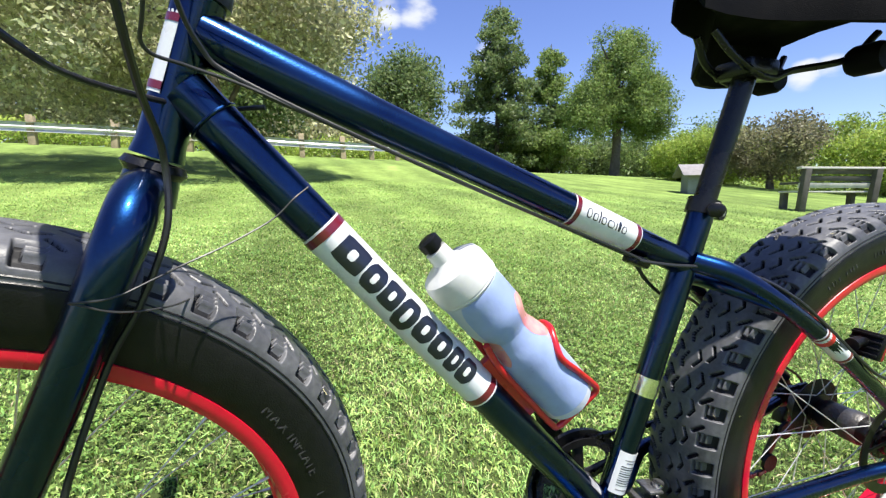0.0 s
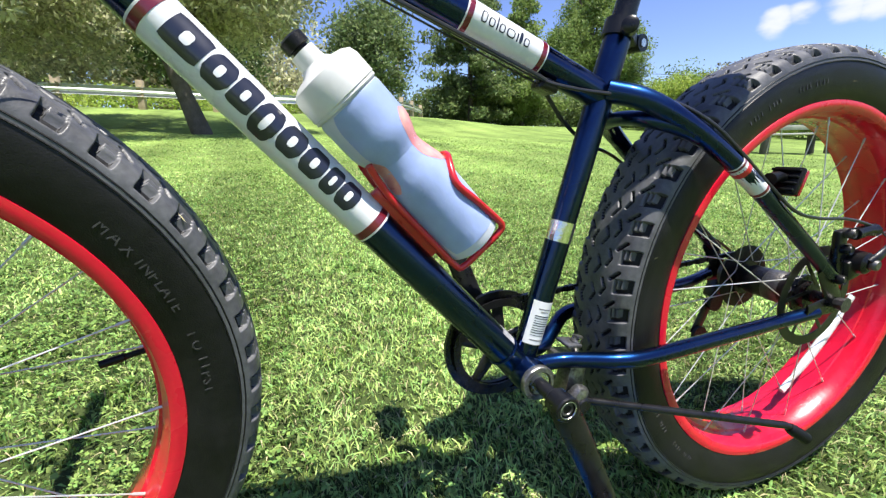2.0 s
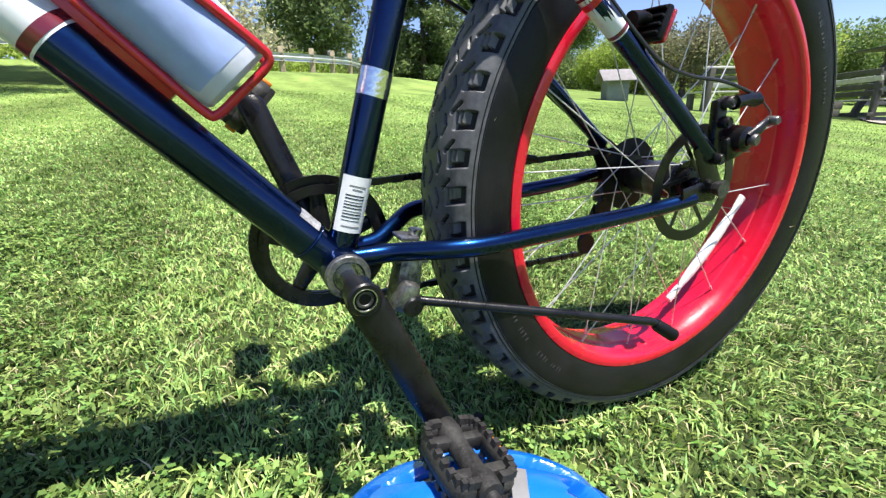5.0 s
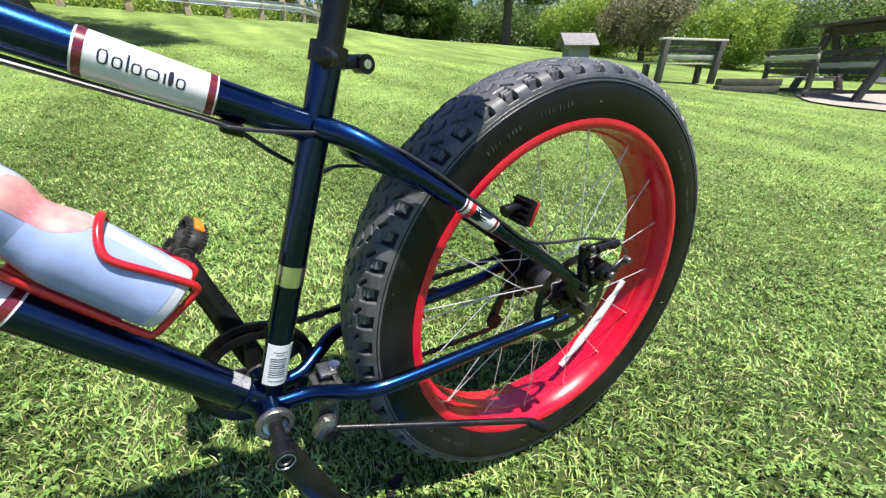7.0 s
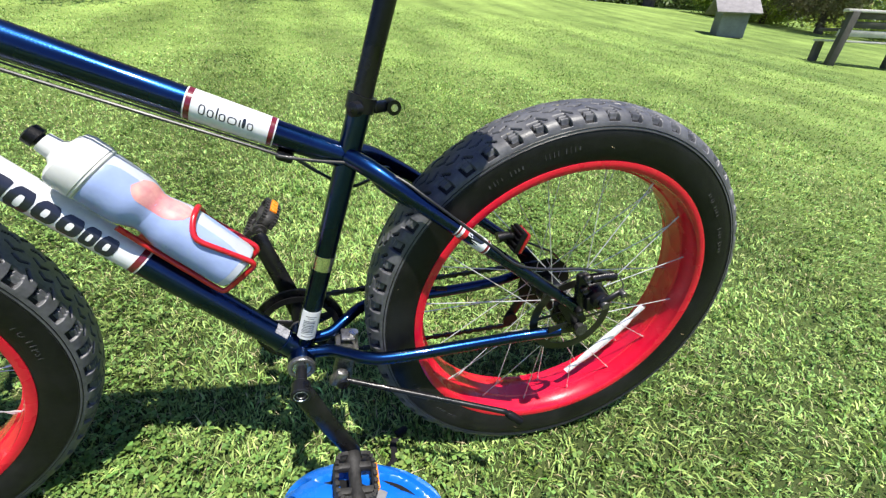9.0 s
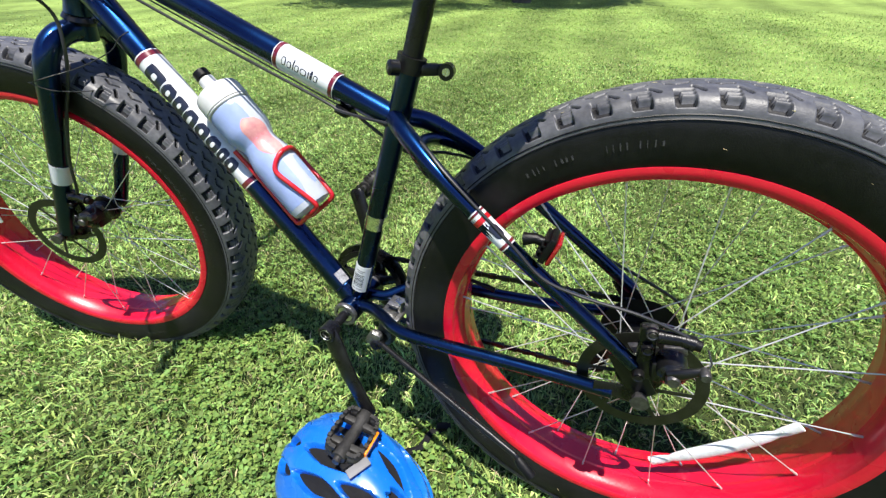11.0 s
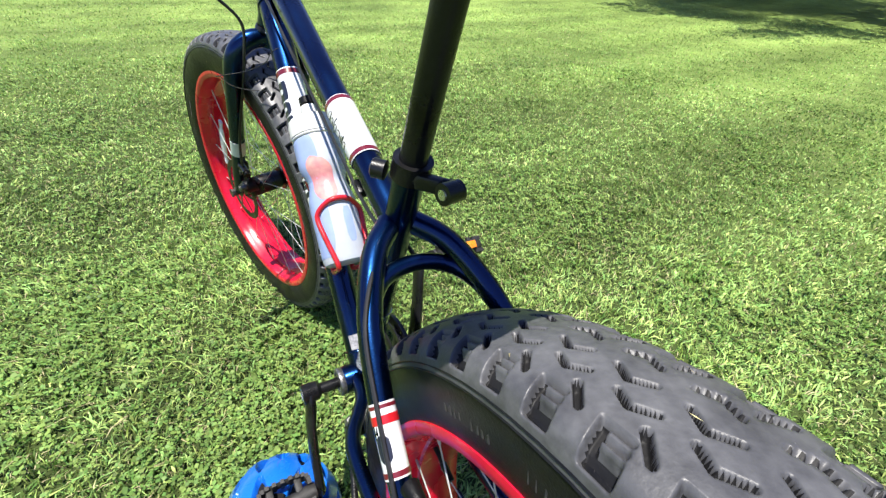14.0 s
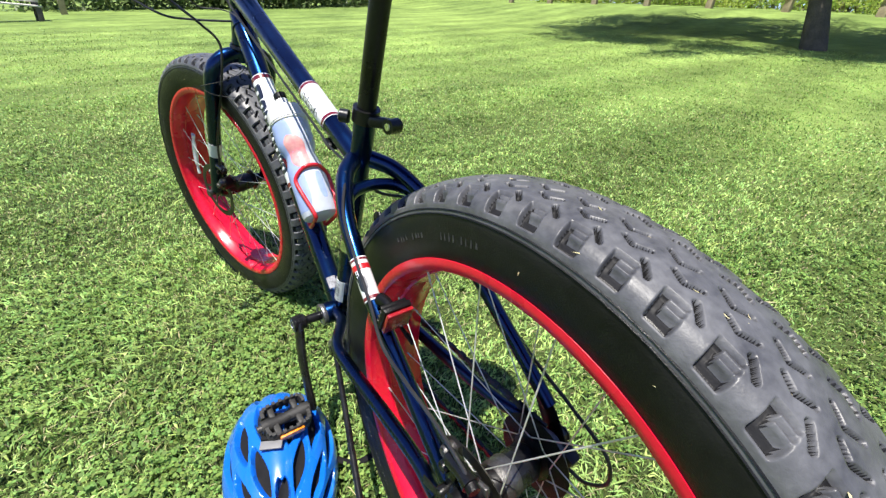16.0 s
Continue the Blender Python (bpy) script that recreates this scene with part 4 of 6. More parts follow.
TTa, TTb = TT0.lerp(TT1, 0.55), TT1
tts0, tts1 = proj(TTa, TTb, (-0.577, 0, 0.3595)), proj(TTa, TTb, (-0.481, 0, 0.324))
ra_, rb_ = 0.0193, 0.0179
tmark = decal(top, TTa, TTb, ra_, rb_, tts0, tts1, 0.006, "white decal sleeve with maroon end stripes")
LT = (TTb - TTa).length
cursor = tts0 + 0.0165 / LT
for wide, a1 in ((0.0078, 26), (0.0078, 18), (0.0018, 34), (0.0078, 18), (0.0112, 18), (0.0018, 18), (0.0042, 28), (0.0078, 18)):
    part("mark", patch(TTa, TTb, ra_, rb_, cursor, cursor + wide * 0.9 / LT, -9, a1, 0.0008, rows=6, cols=6, round_=0.25 if wide > 0.003 else 0.0), INK, tmark)
    if wide > 0.005:
        e = 0.0014 / LT
        part("mark_middle", patch(TTa, TTb, ra_, rb_, cursor + e, cursor + wide * 0.9 / LT - e, -5, a1 - 4, 0.0011, rows=6, cols=6, round_=0.2), WHITE, tmark)
    cursor += (wide + 0.0016) / LT

# head badge
badge = part("head_badge", patch(HEAD_LOW, HEAD_HIGH, 0.0188, 0.0192, 0.36, 0.86, -48, 48, 0.0006, rows=2, cols=12), WHITE, head, "white badge with maroon ends")
badge.matrix_basis = Matrix.Translation(HEAD_LOW) @ Matrix.Rotation(radians(-62), 4, HEAD_HIGH - HEAD_LOW) @ Matrix.Translation(-HEAD_LOW)
for q0, q1 in ((0.38, 0.43), (0.79, 0.84)):
    part("stripe", patch(HEAD_LOW, HEAD_HIGH, 0.0188, 0.0192, q0, q1, -48, 48, 0.001, rows=1, cols=12), MAROON, badge)

# seat tube tape and code label
def st_s(z):
    return (z - BB.z) / (SEAT_TOP.z - BB.z)


part("chrome_band", patch(BB, SEAT_TOP, 0.0162, 0.0162, st_s(0.112), st_s(0.137), -180, 180, 0.0006, rows=1, cols=32), CHROME, seat, "silver reflective band")
code = part("code_label", patch(BB, SEAT_TOP, 0.0162, 0.0162, st_s(-0.02), st_s(0.036), -62, 62, 0.0006, rows=1, cols=14), WHITE, seat, "white paper label with dark bars")
for k in range(9):
    z0 = -0.008 + k * 0.0031
    part("bar", patch(BB, SEAT_TOP, 0.0162, 0.0162, st_s(z0), st_s(z0 + (0.0011 if k % 3 else 0.0006)), -30, 38, 0.0009, rows=1, cols=8), INK, code)
for z0, w0 in ((0.026, 30), (0.0225, 18), (-0.0145, 34)):
    part("bar", patch(BB, SEAT_TOP, 0.0162, 0.0162, st_s(z0), st_s(z0 + 0.0012), -w0, w0, 0.0009, rows=1, cols=8), GREYTAG, code)
part("frame_label", patch(DT1, DT0, 0.0205, 0.0222, 0.05, 0.085, 45, 95, 0.0006, rows=1, cols=8), DULLTAG, down, "small grey label")

# decal on each seat stay
for s in (-1, 1):
    a, b = Vector((-0.2475, 0.0785 * s, 0.2095)), Vector((-0.199, 0.0832 * s, 0.1745))
    w = part("decal", patch(a, b, 0.0110, 0.0106, 0, 1, -180, 180, 0.0005, rows=1, cols=24), WHITE, stays["seat", s], "white decal with red and maroon stripes")
    for q0, q1, mat in ((0.03, 0.08, MAROON), (0.17, 0.29, REDCAGE), (0.9, 0.97, MAROON)):
        part("stripe", patch(a, b, 0.0110, 0.0106, q0, q1, -180, 180, 0.0009, rows=1, cols=24), mat, w)
    part("mark", patch(a, b, 0.0110, 0.0106, 0.42, 0.78, 10, 75, 0.0009, rows=6, cols=8, round_=0.25), INK, w)

# seat post, clamp, saddle
SD = (SEAT_TOP - BB).normalized()
part("seat_post", tube([SEAT_TOP - SD * 0.02, SEAT_TOP + SD * 0.175], 0.0136, 24), BLACK, bike)
cl = part("seat_clamp", lathe([(-0.004, 0.014), (-0.004, 0.0195), (0.016, 0.0195), (0.016, 0.014)], 28, along(SEAT_TOP - SD * 0.008, SEAT_TOP + SD)), BLACK, bike)
CB0, CB1 = Vector((-0.385, -0.034, 0.362)), Vector((-0.322, 0.034, 0.356))
part("clamp_lug", tube([CB0.lerp(CB1, 0.3), CB0.lerp(CB1, 0.85)], [0.006, 0.0075], 14), BLACK, cl)
part("clamp_lug", solid((0.026, 0.013, 0.015), Matrix.Translation((-0.345, 0.006, 0.358)) @ pose(0, 0, 0, 0, 0, 40), 0.003), BLACK, cl)
part("clamp_bolt", lathe([(0.0, 0.0), (0.0, 0.0065), (0.002, 0.0095), (0.014, 0.0095), (0.015, 0.0)], 16, along(CB0, CB1)), BLACK, cl)
part("bolt_head", lathe([(0.0, 0.0), (0.0, 0.0105), (0.02, 0.0105), (0.021, 0.0)], 18, Matrix.Translation((-0.323, 0.008, 0.356)) @ pose(0, 0, 0, 0, 0, 12)), BLACK, cl)
part("bolt_face", lathe([(-0.0012, 0.0), (-0.0012, 0.005), (0.001, 0.0055), (0.001, 0.0)], 16, Matrix.Translation((-0.323, 0.008, 0.356)) @ pose(0, 0, 0, 0, 0, 12)), STEEL, cl)

bm = bmesh.new()
# stations from nose to rear: x, half width, top, bottom of the skirt
SAD = [(-0.432, 0.012, 0.635, 0.612), (-0.426, 0.024, 0.648, 0.592), (-0.40, 0.032, 0.655, 0.585), (-0.36, 0.04, 0.658, 0.582), (-0.33, 0.058, 0.66, 0.578), (-0.305, 0.092, 0.664, 0.57), (-0.28, 0.124, 0.667, 0.562), (-0.25, 0.145 - 0.003, 0.669, 0.557), (-0.215, 0.145, 0.67, 0.556), (-0.185, 0.145 - 0.008, 0.668, 0.558), (-0.168, 0.145 - 0.022, 0.66, 0.563), (-0.158, 0.145 - 0.05, 0.64, 0.57)]
rings = []
for x, w, zt, zb in SAD:
    # a padded top over a thin skirt, hollow underneath
    top = [(w * math.sin(q), zb + (zt - zb) * math.cos(q) ** 0.55) for q in (math.pi * (k / 16 - 0.5) for k in range(1, 16))]
    low = zt - (zt - zb) * 0.45
    rings.append([bm.verts.new((x, y, z)) for y, z in [(-w, zb)] + top + [(w, zb), (w * 0.93, zb), (w * 0.8, low), (w * 0.3, low + 0.006), (-w * 0.3, low + 0.006), (-w * 0.8, low), (-w * 0.93, zb)]])
for a, b in zip(rings, rings[1:]):
    n = len(a)
    for k in range(n):
        bm.faces.new((a[k], b[k], b[(k + 1) % n], a[(k + 1) % n]))
bm.faces.new(rings[0]), bm.faces.new(rings[-1][::-1])
bmesh.ops.recalc_face_normals(bm, faces=bm.faces)
saddle = part("saddle", bm, VINYL, bike, "black padded saddle")
for s in (-1, 1):
    part("saddle_rail", tube(curve([(-0.395, 0.012 * s, 0.575), (-0.365, 0.02 * s, 0.545), (-0.311, 0.022 * s, 0.526), (-0.274, 0.024 * s, 0.538), (-0.21, 0.045 * s, 0.553), (-0.18, 0.055 * s, 0.585)], 5), 0.0045, 10), BLACK, saddle)
    part("spring_bumper", lathe([(0, 0.0), (0, 0.015), (0.006, 0.0185), (0.03, 0.0185), (0.036, 0.015), (0.036, 0.0)], 20, Matrix.Translation((-0.2, 0.06 * s - 0.018, 0.55))), VINYL, saddle)
part("saddle_clamp", solid((0.05, 0.052, 0.022), Matrix.Translation(SEAT_TOP + SD * 0.175 + Vector((0, 0, 0.004))), 0.005), BLACK, saddle)

# fork, headset, stem, handlebar: all turned a little to the bicycle's left
hd = (HEAD_HIGH - HEAD_LOW).normalized()
FK = HEAD_LOW - hd * 0.022
fork = part("fork", tube([FK + hd * 0.004, FK - hd * 0.02], [0.021, 0.023], 20), PAINT, bike, m=STEER)
for s in (-1, 1):
    base = FK - hd * 0.006
    leg = curve([base + Vector((0, 0.004 * s, 0)), base + Vector((-0.006, 0.045 * s, -0.006)), base + Vector((-0.018, 0.0735 * s, -0.038)), Vector((-1.044, 0.0775 * s, 0.26)), Vector((-1.1, 0.078 * s, 0.13)), Vector((-1.161, 0.078 * s, -0.002))], 7)
    part("fork_leg", tube(leg, [0.0175, 0.018, 0.0178, 0.017, 0.0163, 0.0152, 0.014], 20), PAINT, fork)
    a, b = Vector((-1.0865, 0.078 * s, 0.158)), Vector((-1.1035, 0.078 * s, 0.12))
    w = part("decal", patch(a, b, 0.0162, 0.0158, 0, 1, -180, 180, 0.0006, rows=1, cols=24), WHITE, fork, "white decal ring")
    part("dropout", tube([(-1.157, 0.078 * s, 0.014), (-1.167, 0.078 * s, -0.01), (-1.174, 0.078 * s, -0.022)], [0.016, 0.017, 0.011], 14, squash=0.22), BLACK, fork)
part("crown_race", revolve(bmesh.new(), [(-0.006, 0.017), (-0.006, 0.0215), (0.0, 0.0255), (0.006, 0.0225), (0.006, 0.017)], 28, along(HEAD_LOW - hd * 0.012, HEAD_HIGH), True), BLACK, fork)
stem_top = HEAD_HIGH + hd * 0.05
part("steerer", tube([HEAD_HIGH, stem_top], [0.024, 0.02], 20), BLACK, fork)
BAR = stem_top + Vector((-0.112, 0, 0.03))
part("stem", tube([stem_top - hd * 0.015, BAR], [0.019, 0.017], 18), BLACK, fork)
bar = part("handlebar", tube(curve([BAR + Vector((0.05, -0.368, 0.045)), BAR + Vector((0.012, -0.13, 0.035)), BAR + Vector((0, -0.05, 0)), BAR + Vector((0, 0.05, 0)), BAR + Vector((0.012, 0.13, 0.035)), BAR + Vector((0.05, 0.368, 0.045))], 6), 0.0127, 16), BLACK, fork)
for s in (-1, 1):
    part("grip", tube([BAR + Vector((0.034, 0.248 * s, 0.0415)), BAR + Vector((0.0505, 0.372 * s, 0.0455))], 0.0165, 16), PLASTIC, fork)
    part("brake_lever", tube(curve([BAR + Vector((0.0, 0.17 * s, 0.035)), BAR + Vector((-0.045, 0.2 * s, 0.02)), BAR + Vector((-0.02, 0.3 * s, 0.012))], 4), [0.009, 0.006, 0.005], 8), BLACK, fork)

# ---- wheels ----
PITCH = 58
RIM = [(-0.0450, 0.2875), (-0.0485, 0.2925), (-0.0508, 0.2915), (-0.0513, 0.287), (-0.0508, 0.2805), (-0.0480, 0.277), (-0.036, 0.2755), (-0.033, 0.2735), (-0.016, 0.2715), (-0.014, 0.2685)]
RIM = RIM + [(-y, r) for y, r in RIM[::-1]]
RIM_IN = [(0.044, 0.286), (0.044, 0.281), (0.0, 0.276), (-0.044, 0.281), (-0.044, 0.286)]
TYRE = [(-0.046, 0.286), (-0.0500, 0.2925), (-0.0535, 0.303), (-0.0558, 0.316), (-0.0565, 0.329), (-0.0562, 0.340), (-0.0535, 0.3465), (-0.0495, 0.3495), (-0.0435, 0.354), (-0.027, 0.359), (-0.011, 0.3613), (0.0, 0.3615)]
TYRE = TYRE + [(-y, r) for y, r in TYRE[-2::-1]]


def cut(p, y, x0, y0, x1, y1, wide, taper=1.0, wall=0.0009):
    """How deep a straight groove with steep sides bites at (p, y), both in metres on the unrolled tread."""
    dx, dy = x1 - x0, y1 - y0
    t = np.clip(((p - x0) * dx + (y - y0) * dy) / (dx * dx + dy * dy), 0, 1)
    return 1 - ease((np.hypot(p - x0 - t * dx, y - y0 - t * dy) - wide * 0.5 * (1 + (taper - 1) * t)) / wall)


def build_tread():
    """The tread cap: a smooth worn band with hooked grooves and finned shoulder pockets pressed into it."""
    per, R = 56, 0.366
    rim_ = np.array([0.0535, 0.0541, 0.0547, 0.0552, 0.0557, 0.0561, 0.0563])
    side = np.concatenate([np.arange(0, 0.031, 0.0009), np.arange(0.0312, 0.0531, 0.001), rim_])
    yv = np.concatenate([-side[:0:-1], side[side < 0.014], np.arange(0.015, 0.0532, 0.0021), rim_])
    step = 2 * math.pi * R / PITCH
    s = np.arange(PITCH * per) / per
    Y, S = np.meshgrid(yv, s)
    a = np.abs(Y)
    # on the far half the grooves are mirrored and half a pitch on
    along_ = S * step
    p = along_ + np.where(Y > 0.009, step / 2, 0.0)
    left = np.where(Y > 0.009, Y, -Y)
    lines, pocket = np.zeros_like(p), np.zeros_like(p)
    d = math.radians(1) * R
    for k in (-2, -1, 0, 1, 2):
        q = np.mod(p, step) + k * step
        for a0, y0, a1, y1, w, tp in ((2.3, 0.0165, 0.7, 0.0215, 0.0024, 1.1), (0.7, 0.0215, -1.1, 0.0155, 0.0024, 0.8), (-1.5, 0.0275, -3.1, 0.0375, 0.0034, 0.8)):
            lines = np.maximum(lines, cut(q, left, a0 * d, y0, a1 * d, y1, w, tp, 0.0014))
        q0 = np.mod(along_, step) + k * step
        for a0, y0, a1, y1, w, tp in ((4.4, 0.0005, 2.6, -0.0065, 0.0024, 1.1), (2.6, -0.0065, 0.8, 0.0005, 0.0024, 0.8)):
            lines = np.maximum(lines, 0.95 * cut(q0, Y, a0 * d, y0, a1 * d, y1, w, tp, 0.0014))
        # shoulder pocket shaped like a comb: a spine across the tread and two fins along it
        e = q + 0.42 * d + (left - 0.042) * 0.2
        inside = (1 - ease((np.abs(e) - 1.25 * d) / 0.0026)) * ease((left - 0.0335) / 0.0011) * (1 - ease((left - 0.0525) / 0.0014))
        fins = np.maximum.reduce([1 - ease((np.abs(left - c) - 0.0011) / 0.0010) for c in (0.0384, 0.0437)]) * (1 - ease((e - 0.45 * d) / 0.0014))
        pocket = np.maximum(pocket, 1.1 * inside * (1 - 0.85 * fins))
    deep = np.maximum(lines, pocket)
    casing = np.interp(a, [0, 0.011, 0.027, 0.0435, 0.0495, 0.0535, 0.0563], [0.3615, 0.3613, 0.359, 0.354, 0.3495, 0.3465, 0.340])
    crown = np.interp(a, [0, 0.006, 0.011, 0.018, 0.027, 0.036, 0.0435, 0.0475, 0.0505, 0.053, 0.0548, 0.0558, 0.0563], [0.3716, 0.3715, 0.3713, 0.3706, 0.3693, 0.3672, 0.3644, 0.3620, 0.3590, 0.3553, 0.3510, 0.3460, 0.3410])
    out = np.maximum(crown - 0.0078 * deep, casing + 0.0003)
    wide = Y * (1 - 0.045 * ease((a - 0.043) / 0.008) * np.minimum(deep, 1))
    ang = along_ / R - radians(1.25)
    v = np.stack([out * np.cos(ang), wide, out * np.sin(ang)], -1).reshape(-1, 3)
    n, m = PITCH * per, len(yv)
    i, k = np.meshgrid(np.arange(n), np.arange(m - 1), indexing="ij")
    j = (i + 1) % n
    f = np.stack([i * m + k, i * m + k + 1, j * m + k + 1, j * m + k], -1).reshape(-1, 4)
    me = arrays("tread", v, f, TREAD, True)
    # groove floors are unworn rubber darkened for their shade, the worn blocks are grey
    groove_dark = np.maximum(lines * 1.7, pocket)
    groove_dark = (groove_dark[:, :-1] + groove_dark[:, 1:]) / 2
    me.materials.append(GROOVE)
    me.polygons.foreach_set("material_index", (((groove_dark + np.roll(groove_dark, -1, 0)) / 2) > 0.82).astype(np.int32).ravel())
    return me


TREAD_MESH = build_tread()
TYRE_MESH = mesh_of("tyre", revolve(bmesh.new(), TYRE, 128), RUBBER)
bm = bmesh.new()
revolve(bm, RIM, 128), revolve(bm, RIM_IN, 128)
bmesh.ops.recalc_face_normals(bm, faces=bm.faces)
RIM_MESH = mesh_of("rim", bm, RED)


@functools.lru_cache(None)
def glyph(ch, size):
    """A raised letter of the built-in font, as a mesh."""
    c = bpy.data.curves.new("letter", "FONT")
    c.body, c.size, c.extrude, c.align_x = ch, size, 0.0005, "CENTER"
    c.resolution_u = 2
    ob = bpy.data.objects.new("letter", c)
    me = bpy.data.meshes.new_from_object(ob)
    bpy.data.objects.remove(ob)
    bpy.data.curves.remove(c)
    me.materials.clear()
    me.materials.append(MOULD)
    return me


def wheel(name, m, rear):
    w = part(name, RIM_MESH, None, bike, "wide glossy red rim with a fat black tyre", m)
    part("tyre", TYRE_MESH, None, w, "black rubber tyre with worn grey tread")
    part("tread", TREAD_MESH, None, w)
    for y, r in ((0.0562, 0.342), (0.0556, 0.3465)):
        for s in (-1, 1):
            part("tyre_line", revolve(bmesh.new(), [(s * y + 0.0009 * math.cos(q), r + 0.0009 * math.sin(q)) for q in (0, 1.57, 3.14, 4.71)], 96, None, True), RUBBER, w)
    # moulded sidewall writing, too worn to read
    wr = random.Random(4 if rear else 9)
    letter = [mesh_of("moulding", block_of((wd, 0.0008, ht)), MOULD, False) for wd, ht in ((0.0008, 0.008), (0.0014, 0.008), (0.0022, 0.0055), (0.0010, 0.006))]
    for a0 in ((205, 20, 100) if rear else (150, 262)):
        for k in range(22):
            if k in (4, 9, 10, 11, 12, 17):
                continue
            a = radians(a0 + k * 1.25 + wr.uniform(-0.2, 0.2))
            part("moulding", letter[wr.randrange(4)], None, w, "", Matrix.Rotation(-a + math.pi / 2, 4, "Y") @ Matrix.Translation((0, -0.0561, 0.3185)) @ pose(0, 0, 0, -4))
    if not rear:
        for word, first, pitch in (("MAX", 35.0, 2.4), ("INFLATE", 27.8, 1.65), ("TO", 12.2, 2.6), ("PSI", 3.2, 1.6)):
            for k, ch in enumerate(word):
                a = radians(first - k * pitch)
                part("letter", glyph(ch, 0.0145), None, w, "", Matrix.Rotation(-a + math.pi / 2, 4, "Y") @ Matrix.Translation((0, -0.0557, 0.3092)) @ pose(0, 0, 0, 90 - 3))
        for first in (6.7, 5.0):
            part("moulding", letter[1], None, w, "", Matrix.Rotation(-radians(first) + math.pi / 2, 4, "Y") @ Matrix.Translation((0, -0.0561, 0.3145)))
    # grass clippings and dust on the tyre
    rng = np.random.default_rng(12 if rear else 13)
    n = 130
    th, yy = rng.uniform(0, 2 * np.pi, n), rng.uniform(-0.06, 0.06, n)
    rr = np.interp(np.abs(yy), [0, 0.011, 0.027, 0.0435, 0.0513, 0.0545, 0.0563, 0.0564, 0.06], [0.3715, 0.3712, 0.369, 0.364, 0.3575, 0.345, 0.329, 0.328, 0.312])
    yy = np.clip(yy, -0.0568, 0.0568)
    c = np.stack([rr * np.cos(th), yy, rr * np.sin(th)], 1)
    tang = np.stack([-np.sin(th), rng.normal(0, 0.8, n), np.cos(th)], 1) * rng.uniform(0.0015, 0.006, (n, 1))
    out_n = np.stack([np.cos(th) * 0.6, np.sign(yy) * 0.4, np.sin(th) * 0.6], 1)
    sidev = np.cross(tang, out_n) * 0.16
    v = np.stack([c - tang, c + sidev, c + tang, c - sidev], 1).reshape(-1, 3)
    clip = part("clippings", arrays("clippings", v, np.arange(n * 4).reshape(-1, 4), DRY), None, w, "dry grass clippings stuck to the tyre")
    clip["kind"] = "stuff"
    fl, fr = (-0.05, 0.042) if rear else (-0.042, 0.046)
    hub = part("hub", lathe([(-0.082, 0.0), (-0.082, 0.009), (-0.064, 0.010), (-0.062, 0.021), (fl - 0.003, 0.022), (fl - 0.003, 0.031), (fl + 0.003, 0.031), (fl + 0.004, 0.02), (fl + 0.014, 0.0255), (fr - 0.014, 0.0255), (fr - 0.004, 0.02), (fr - 0.003, 0.031), (fr + 0.003, 0.031), (fr + 0.004, 0.02), (0.08, 0.012), (0.08, 0.0)], 32), BLACK, w)
    if rear:
        part("hub_sleeve", lathe([(-0.03, 0.0), (-0.03, 0.0235), (-0.024, 0.0268), (-0.004, 0.0268), (0.002, 0.0245), (0.002, 0.0)], 32), ALLOY, hub, "dull grey hub sleeve")
        part("spoke_guard", revolve(bmesh.new(), [(0.0445, 0.03), (0.047, 0.054), (0.046, 0.057), (0.0455, 0.054), (0.043, 0.03)], 48, None, True), PLASTIC, w, "dark plastic spoke guard disc")
    for k in range(32):
        side = -1 if k % 2 else 1
        trail = 1 if (k // 2) % 2 else -1
        a = 2 * math.pi * (k + 0.5) / 32
        b = a - trail * radians(68)
        y = fl if side < 0 else fr
        p = Vector((0.0275 * math.cos(b), y, 0.0275 * math.sin(b)))
        q = Vector((0.2715 * math.cos(a), 0.021 * side, 0.2715 * math.sin(a)))
        bm = tube([p, q], 0.0009, 6)
        sweep(bm, [q - (q - p).normalized() * 0.012, q], 0.0017, 6)
        part("spoke", bm, SPOKE, w)
    # brake disc
    bm = bmesh.new()
    revolve(bm, [(-0.0665, 0.0655), (-0.0665, 0.081), (-0.0648, 0.081), (-0.0648, 0.0655)], 72, None, True)
    part("brake_disc", bm, GREENROTOR, w)
    for k in range(6):
        a = 2 * math.pi * k / 6
        part("disc_arm", tube([(0.02 * math.cos(a - 0.5), -0.0656, 0.02 * math.sin(a - 0.5)), (0.067 * math.cos(a), -0.0656, 0.067 * math.sin(a))], 0.0035, 6, squash=0.25), GREENROTOR, w)
    for s in (-1, 1):
        part("axle_nut", lathe([(0, 0.0), (0, 0.0075), (0.004, 0.0095), (0.012, 0.0095), (0.012, 0.012), (0.014, 0.012), (0.014, 0.0)] if s > 0 else [(-0.014, 0.0), (-0.014, 0.012), (-0.012, 0.012), (-0.012, 0.0095), (-0.004, 0.0095), (0, 0.0075), (0, 0.0)], 8, Matrix.Translation((0, (0.093 if rear else 0.081) * s, 0))), ALLOY, w)
    # long white reflector clipped across the spokes
    if rear:
        p, q = Vector((0.071, -0.012, -0.213)), Vector((0.214, -0.014, -0.045))
    else:
        p, q = Vector((-0.232, -0.016, -0.02)), Vector((-0.19, -0.016, 0.12))
    d = (q - p).normalized()
    out_ = (p + q).normalized()
    bowed = [p, p.lerp(q, 0.12) + out_ * 0.003, p.lerp(q, 0.2) + out_ * 0.004, p.lerp(q, 0.5) + out_ * 0.006, p.lerp(q, 0.8) + out_ * 0.004, p.lerp(q, 0.88) + out_ * 0.003, q]
